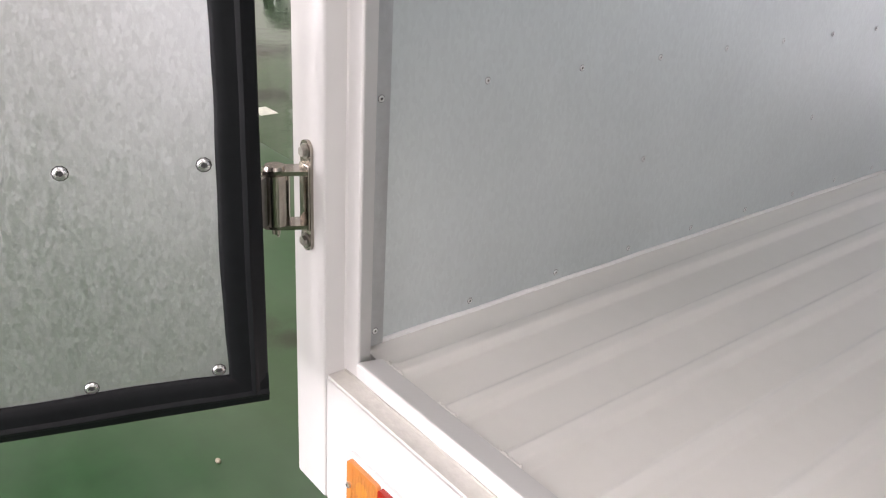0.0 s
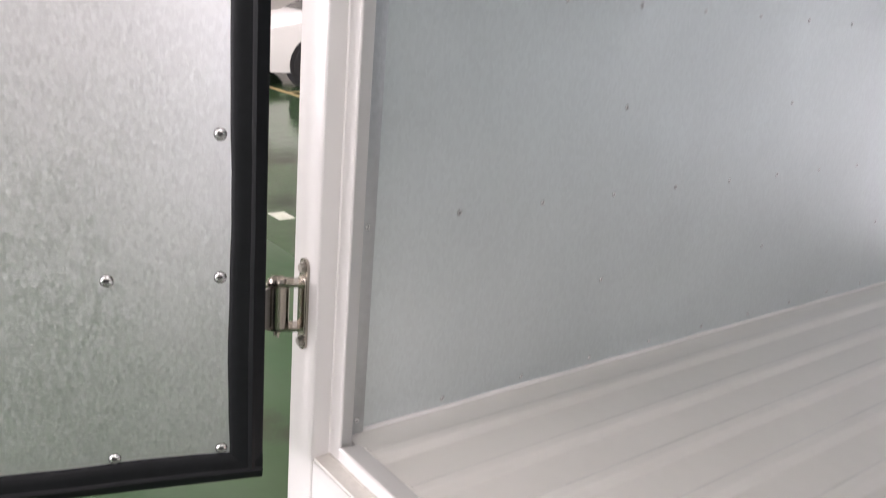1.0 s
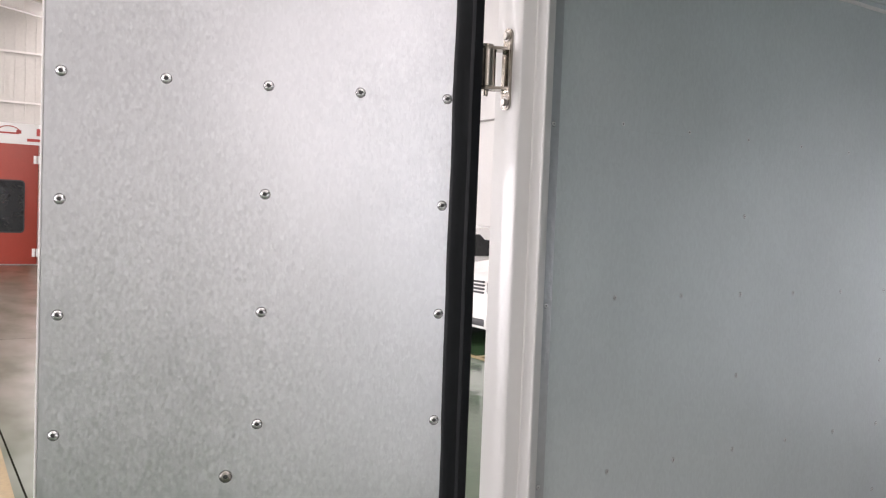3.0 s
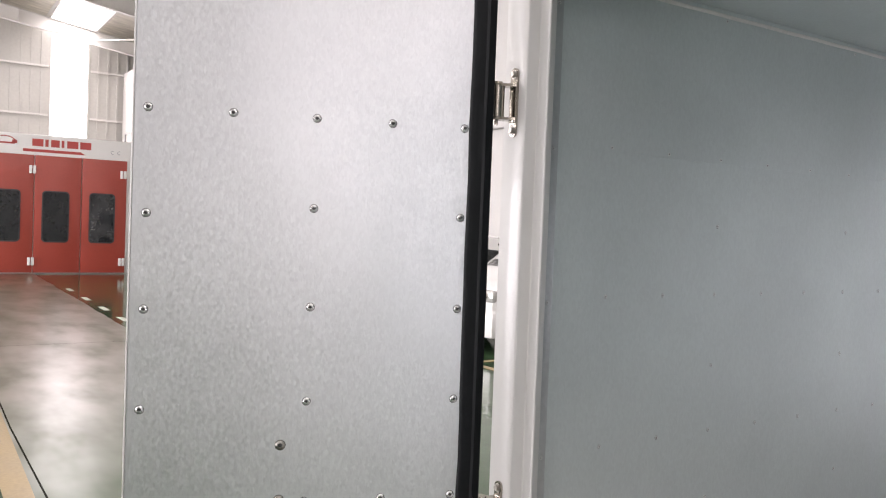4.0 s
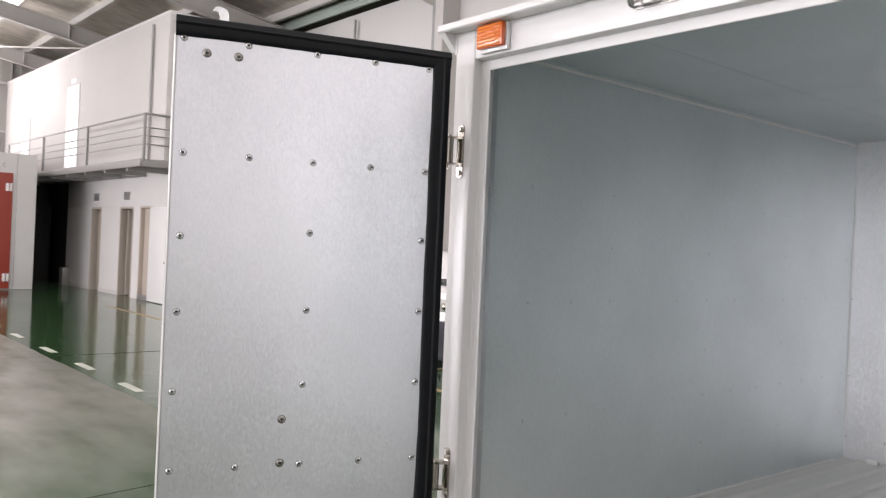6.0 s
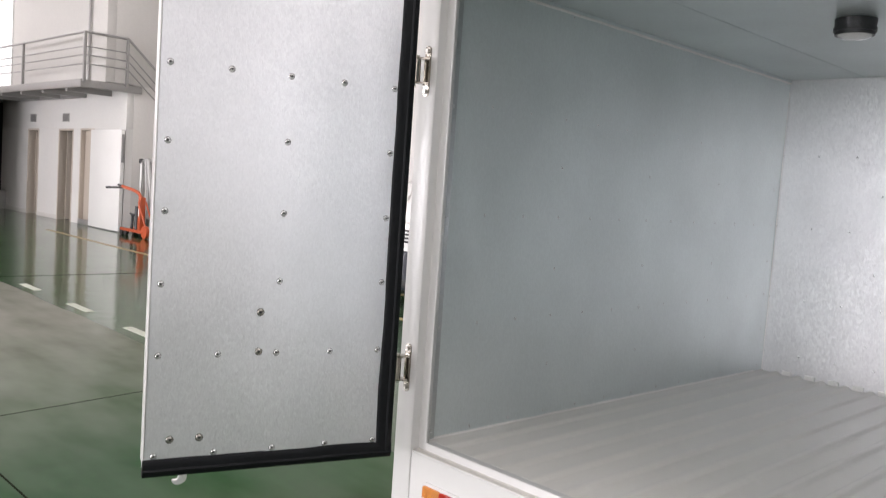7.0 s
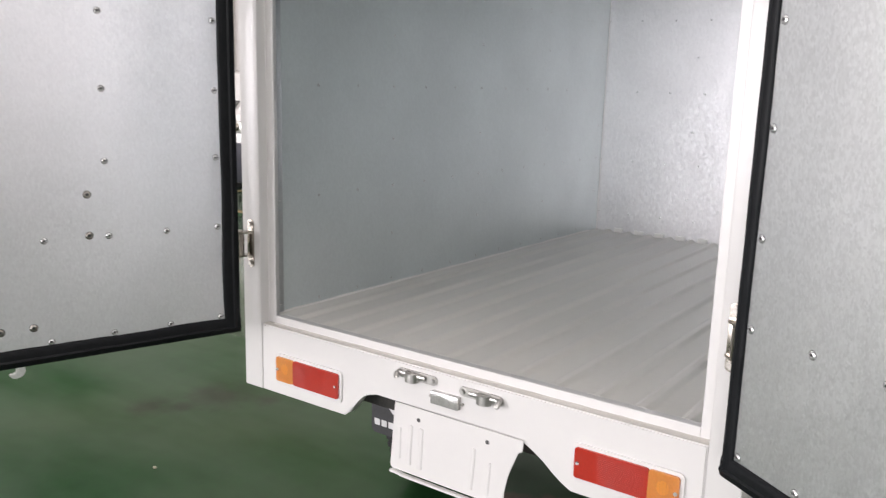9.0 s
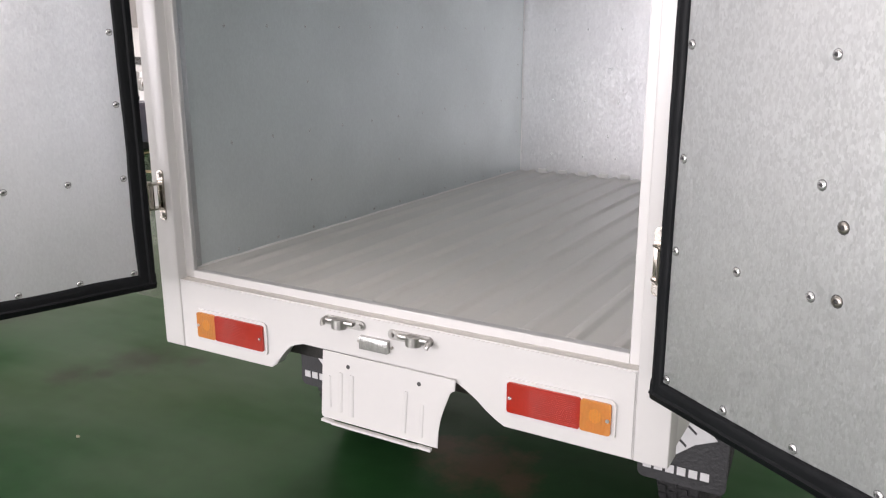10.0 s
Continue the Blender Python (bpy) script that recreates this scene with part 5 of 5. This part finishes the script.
box(bm, OXR + 0.031, OXR + 0.034, 7.53, 8.27, 1.93, 2.67)
part("board_panel", bm, PLASTER_GREY_SHADED, board)
bm = bmesh.new()
tube(bm, (OXR + 0.04, 8.55, 1.5), (OXR + 0.04, 8.55, 6.2), 0.035, 10)
part("conduit", bm, GALVTUBE, office)

# balcony
BY = 4.74
bm = bmesh.new()
box(bm, X0 + 2.5, OXR, BY, UY - 0.002, 3.06, 3.12, 0.004)
box(bm, X0 + 2.5, OXR + 0.05, BY - 0.05, BY, 2.99, 3.15, 0.004)
box(bm, OXR, OXR + 0.05, BY, OY + 0.3, 2.99, 3.15, 0.004)
balc = part("balcony", bm, RAIL, office, "grey steel balcony along the upper floor")
for k in range(8):
    bm = bmesh.new()
    x = OXR - 0.8 - k * 1.35
    box(bm, x - 0.05, x + 0.05, BY, OY - 0.003, 2.93, 3.05)
    part("balcony_joist", bm, RAIL, balc)
bm = bmesh.new()
box(bm, X0 + 2.5, OXR - 2.4, OY - 0.09, OY - 0.015, 2.93, 3.04)
part("balcony_edge_beam", bm, RAIL, balc)
for x in (OXR + 0.1, OXR - 3.4, OXR - 6.9, OXR - 10.4):
    bm = bmesh.new()
    box(bm, x - 0.03, x + 0.03, BY - 0.03, BY + 0.025, 3.1, 4.10, 0.003)
    part("rail_post", bm, RAIL, balc)
bm = bmesh.new()
box(bm, OXR + 0.05, OXR + 0.10, OY - 0.08, OY - 0.03, 3.1, 4.10, 0.003)
part("rail_post", bm, RAIL, balc)
for z in (3.46, 3.64, 3.81, 4.10):
    bm = bmesh.new()
    r = 0.026 if z > 4 else 0.014
    xr = OXR + 0.09
    tube(bm, (xr, BY, z), (X0 + 2.5, BY, z), r, 8)
    tube(bm, (xr, BY, z), (xr, OY - 0.05, z), r, 8)
    tube(bm, (xr, OY - 0.05, z), (xr, OY + 1.55, z - 1.45), r, 8)
    part("hand_rail", bm, RAIL, balc)
bm = bmesh.new()
tube(bm, (-17.25, UY - 0.05, 3.18), (-17.25, UY - 0.05, 6.2), 0.03, 8)
part("down_pipe", bm, RAIL, office)
office.rotation_euler.z = radians(1.7)      # the block stands slightly askew to the truck

# ---- hand stacker and folded crane beside the block ----
jack = thing("hand_stacker", "orange hand stacker with black handle on small wheels", "stacker", (-15.5, 5.75, 0))
for name, spec in (("fork", (-16.1, -15.0, 5.60, 5.67, 0.09, 0.15)), ("fork", (-16.1, -15.0, 5.86, 5.93, 0.09, 0.15)), ("mast", (-15.47, -15.36, 5.70, 5.82, 0.08, 0.82))):
    bm = bmesh.new()
    box(bm, *spec, 0.015)
    part(name, bm, ORANGE, jack)
bm = bmesh.new()
ring_sweep(bm, [(-15.42, 5.75, 0.80), (-15.50, 5.72, 0.90), (-15.66, 5.68, 0.95), (-15.95, 5.56, 1.01)], 0.035)
part("handle", bm, ORANGE, jack)
bm = bmesh.new()
tube(bm, (-15.9, 5.57, 0.99), (-16.32, 5.38, 0.965), 0.022, 8)
tube(bm, (-15.9, 5.60, 1.0), (-16.02, 5.50, 1.04), 0.022, 8)
part("grip", bm, BLACKPL, jack)
for y in (5.68, 5.84):
    bm = bmesh.new()
    tube(bm, (-15.40, y, 0.72), (-14.98, y, 0.16), 0.018, 8)
    part("strut", bm, ORANGE, jack)
for x, y, r in ((-14.95, 5.64, 0.13), (-14.95, 5.90, 0.13), (-16.05, 5.64, 0.07), (-16.05, 5.90, 0.07), (-15.85, 5.64, 0.07)):
    bm = bmesh.new()
    tube(bm, (x, y - 0.03, r), (x, y + 0.03, r), r, 20)
    part("wheel", bm, ORANGE if r > 0.1 else BLACKPL, jack)
bm = bmesh.new()
box(bm, -15.435, -15.395, 5.695, 5.699, 0.42, 0.58)
part("lettering_bar", bm, BOOTHWHITE, jack)
bm = bmesh.new()
tube(bm, (-15.6, 5.75, 0.14), (-15.6, 5.75, 0.62), 0.05, 10)
tube(bm, (-15.85, 5.75, 0.12), (-15.82, 5.75, 0.42), 0.03, 8)
tube(bm, (-15.62, 5.75, 0.42), (-15.86, 5.72, 0.45), 0.022, 8)
part("pump", bm, BLACKPL, jack)
crane = thing("folding_crane", "grey folded engine crane leaning beside the wall", "crane", (-15.6, 6.05, 0))
for a, b, r in (((-16.12, 6.05, 0.0), (-16.08, 6.05, 1.55), 0.06), ((-15.62, 5.98, 0.35), (-15.78, 6.0, 1.62), 0.055), ((-15.36, 5.98, 0.50), (-15.70, 6.0, 1.60), 0.05), ((-16.12, 6.05, 1.55), (-15.2, 6.05, 1.58), 0.05),
                ((-15.9, 6.05, 0.05), (-15.62, 5.99, 0.40), 0.05), ((-15.30, 5.98, 0.05), (-15.37, 5.98, 0.52), 0.05), ((-15.24, 6.05, 0.05), (-15.22, 6.05, 1.56), 0.035)):
    bm = bmesh.new()
    tube(bm, a, b, r, 8)
    part("crane_tube", bm, GALVTUBE, crane)
for x, z in ((-16.1, 1.56), (-15.22, 1.57)):
    bm = bmesh.new()
    tube(bm, (x, 5.98, z), (x, 6.10, z), 0.052, 14)
    part("castor", bm, BLACKPL, crane)
for x in (-16.12, -15.9, -15.30):
    bm = bmesh.new()
    tube(bm, (x, 5.95, 0.06), (x, 6.01, 0.06), 0.06, 12)
    part("castor", bm, BLACKPL, crane)


# ---- parked cars ----
def car(name, label, length, width, height, profile, paint, lower, at, hood_z):
    """A car that points along -y, from a side profile drawn across its width with sloping flanks."""
    ob = thing(name, label, "car", at)
    ax, ay = at[0], at[1]
    bm = bmesh.new()
    cols = [(-0.5, 0.82, 0), (-0.5, 1, 0.25), (-0.46, 1, 0.6), (-0.3, 1, 0.93), (0, 1, 1), (0.3, 1, 0.93), (0.46, 1, 0.6), (0.5, 1, 0.25), (0.5, 0.82, 0)]
    rings = []
    for y, zlo, zmid, zhi in profile:
        inset = 1.0 if zhi <= zmid + 0.02 else 0.86
        round_front = 0.93 if y < -0.47 * length or y > 0.47 * length else 1.0
        h = width / 2 * round_front
        pts = [(-h * 0.97, zlo), (-h, zlo + (zmid - zlo) * 0.45), (-h * 0.985, zmid), (-h * inset * 0.97 if zhi > zmid + 0.02 else -h * 0.9, zhi - 0.04 if zhi > zmid + 0.02 else zmid + 0.01),
               (-h * inset * 0.8, zhi), (h * inset * 0.8, zhi), (h * inset * 0.97 if zhi > zmid + 0.02 else h * 0.9, zhi - 0.04 if zhi > zmid + 0.02 else zmid + 0.01), (h * 0.985, zmid), (h, zlo + (zmid - zlo) * 0.45), (h * 0.97, zlo)]
        rings.append([bm.verts.new((ax + px, ay + y, pz)) for px, pz in pts])
    for a, b in zip(rings, rings[1:]):
        for i in range(len(a)):
            j = (i + 1) % len(a)
            bm.faces.new((a[i], a[j], b[j], b[i]))
    bm.faces.new(rings[0]), bm.faces.new(list(reversed(rings[-1])))
    body = part("body", bm, paint, ob)
    fy = ay - length / 2
    w = width / 2
    # glass: windscreen and side windows, set just proud of the body
    sec = [p for p in profile if p[3] > p[2] + 0.02]
    y0, y1 = sec[0][0], sec[-1][0]
    base = [p for p in profile if p[0] < y0][-1]
    bm = bmesh.new()
    a, b = Vector((0, base[0] + 0.03, base[2] + 0.03)), Vector((0, y0 + 0.0, sec[0][3] - 0.05))
    nrm = Vector((0, -(b.z - a.z), b.y - a.y)).normalized() * 0.012
    v = [bm.verts.new((ax + sx * q, ay + p.y + nrm.y, p.z + nrm.z)) for p, q in ((a, w * 0.88), (b, w * 0.68)) for sx in (-1, 1)]
    bm.faces.new((v[0], v[1], v[3], v[2]))
    bmesh.ops.solidify(bm, geom=bm.faces[:], thickness=0.006)
    part("windscreen", bm, DARKGLASS, ob, "dark windscreen")
    for sx in (-1, 1):
        bm = bmesh.new()
        zb, zt = sec[0][2] + 0.03, sec[0][3] - 0.09
        v = [bm.verts.new((ax + sx * xx, ay + yy, zz)) for yy, xx, zz in ((base[0] + 0.35, w * 0.985 + 0.004, zb), (y0 + 0.12, w * 0.85 + 0.012, zt), (y1 - 0.1, w * 0.85 + 0.012, zt), (y1 + 0.0, w * 0.985 + 0.004, zb))]
        bm.faces.new(v)
        bmesh.ops.solidify(bm, geom=bm.faces[:], thickness=0.006)
        part("side_window", bm, DARKGLASS, ob)
        bm = bmesh.new()
        box(bm, *sorted((ax + sx * w * 0.99, ax + sx * (w + 0.17))), ay + base[0] + 0.45, ay + base[0] + 0.58, zb + 0.0, zb + 0.14, 0.03)
        part("mirror", bm, paint, ob)
        bm = bmesh.new()
        box(bm, *sorted((ax + sx * w * 0.58, ax + sx * w * 0.93)), fy - 0.012, fy + 0.10, hood_z - 0.20, hood_z - 0.04, 0.03)
        hl = part("headlight", bm, LAMPGLASS, ob, "clear headlight")
        bm = bmesh.new()
        bmesh.ops.create_uvsphere(bm, u_segments=14, v_segments=8, radius=0.055, matrix=Matrix.Translation((ax + sx * w * 0.73, fy - 0.005, hood_z - 0.12)))
        part("reflector", bm, STEEL, hl)
        bm = bmesh.new()
        tube(bm, (ax + sx * w * 0.74, fy - 0.006, 0.36), (ax + sx * w * 0.74, fy + 0.05, 0.36), 0.06, 14)
        part("fog_lamp", bm, LAMPGLASS, ob)
    bm = bmesh.new()
    for k in range(4):
        box(bm, ax - w * 0.5, ax + w * 0.5, fy - 0.012, fy + 0.02, hood_z - 0.20 + k * 0.045, hood_z - 0.175 + k * 0.045, 0.004)
    part("grille", bm, BLACKPL, ob, "black slatted grille")
    bm = bmesh.new()
    box(bm, ax - w * 0.97, ax + w * 0.97, fy - 0.03, fy + 0.16, 0.20, hood_z - 0.30, 0.03)
    part("bumper", bm, lower, ob)
    bm = bmesh.new()
    box(bm, ax - w * 0.6, ax + w * 0.6, fy - 0.036, fy - 0.02, 0.24, 0.33, 0.008)
    part("air_intake", bm, BLACKPL, ob)
    bm = bmesh.new()
    box(bm, ax - 0.23, ax + 0.23, fy - 0.042, fy - 0.032, 0.36, 0.48, 0.004)
    pl = part("number_plate", bm, BOOTHWHITE, ob, "white number plate with plain bars")
    bm = bmesh.new()
    for k in range(7):
        box(bm, ax - 0.19 + 0.056 * k, ax - 0.155 + 0.056 * k, fy - 0.0445, fy - 0.042, 0.385, 0.455)
    part("plate_bar", bm, BLACKPL, pl)
    for sx in (-1, 1):
        for yy in (-0.31 * length, 0.30 * length):
            bm = bmesh.new()
            r = 0.30
            cx, cy = ax + sx * (w - 0.08), ay + yy
            tube(bm, (cx - 0.1, cy, r), (cx + 0.1, cy, r), r, 30)
            tube(bm, (cx - 0.09, cy, r + 0.02), (cx + 0.083, cy, r + 0.02), r + 0.06, 30)
            wh = part("wheel", bm, TYRE, ob, "black tyre with alloy rim")
            bm = bmesh.new()
            tube(bm, (cx + sx * 0.098, cy, r), (cx + sx * 0.104, cy, r), r * 0.70, 24)
            part("rim_back", bm, BLACKPL, wh)
            bm = bmesh.new()
            for k in range(10):
                a = k * math.tau / 10
                mm = Matrix.Translation((cx + sx * 0.108, cy, r)) @ Matrix.Rotation(a, 4, "X")
                box(bm, -0.006, 0.006, -0.017, 0.017, 0.02, r * 0.66, 0.004, 1, mm)
            tube(bm, (cx + sx * 0.1, cy, r), (cx + sx * 0.118, cy, r), 0.055, 14)
            rim_line = [(cx + sx * 0.110, cy + r * 0.69 * math.cos(k * math.tau / 28), r + r * 0.69 * math.sin(k * math.tau / 28)) for k in range(29)]
            ring_sweep(bm, rim_line, 0.014, 6)
            part("rim", bm, ALU_PALE, wh, "silver spoked rim")
    return ob


sedan = [(-2.1, 0.25, 0.55, 0.56), (-2.05, 0.22, 0.70, 0.71), (-1.9, 0.2, 0.78, 0.79), (-1.0, 0.18, 0.95, 0.96), (-0.25, 0.18, 0.97, 1.42), (0.1, 0.18, 0.98, 1.47),
         (1.0, 0.18, 0.99, 1.42), (1.5, 0.2, 1.0, 1.01), (2.0, 0.22, 0.97, 0.98), (2.1, 0.3, 0.7, 0.71)]
hatch = [(-1.9, 0.25, 0.60, 0.61), (-1.86, 0.22, 0.80, 0.81), (-1.7, 0.2, 0.90, 0.91), (-1.0, 0.18, 1.0, 1.01), (-0.45, 0.18, 1.02, 1.48), (0.0, 0.18, 1.03, 1.54),
         (1.4, 0.18, 1.05, 1.50), (1.68, 0.22, 1.0, 1.01), (1.75, 0.3, 0.7, 0.71)]
van = [(-1.75, 0.30, 0.85, 0.86), (-1.72, 0.26, 1.0, 1.01), (-1.62, 0.25, 1.05, 1.06), (-1.2, 0.25, 1.08, 1.72), (-0.9, 0.25, 1.1, 1.82), (1.5, 0.25, 1.1, 1.85), (1.72, 0.28, 1.05, 1.8), (1.75, 0.3, 0.9, 0.91)]
car("parked_car", "white saloon car parked nose-out in a bay", 4.2, 1.70, 1.47, sedan, CARWHITE, CARWHITE, (-10.68, 6.36, 0), 0.74)
car("parked_car", "white hatchback with slatted grille parked nose-out", 3.8, 1.60, 1.54, hatch, CARWHITE, CARWHITE, (-8.25, 6.92, 0), 0.84)
car("parked_van", "white microvan with dark lower bumper parked nose-out", 3.5, 1.50, 1.85, van, CARWHITE, CARDARK, (-6.05, 6.80, 0), 0.98)
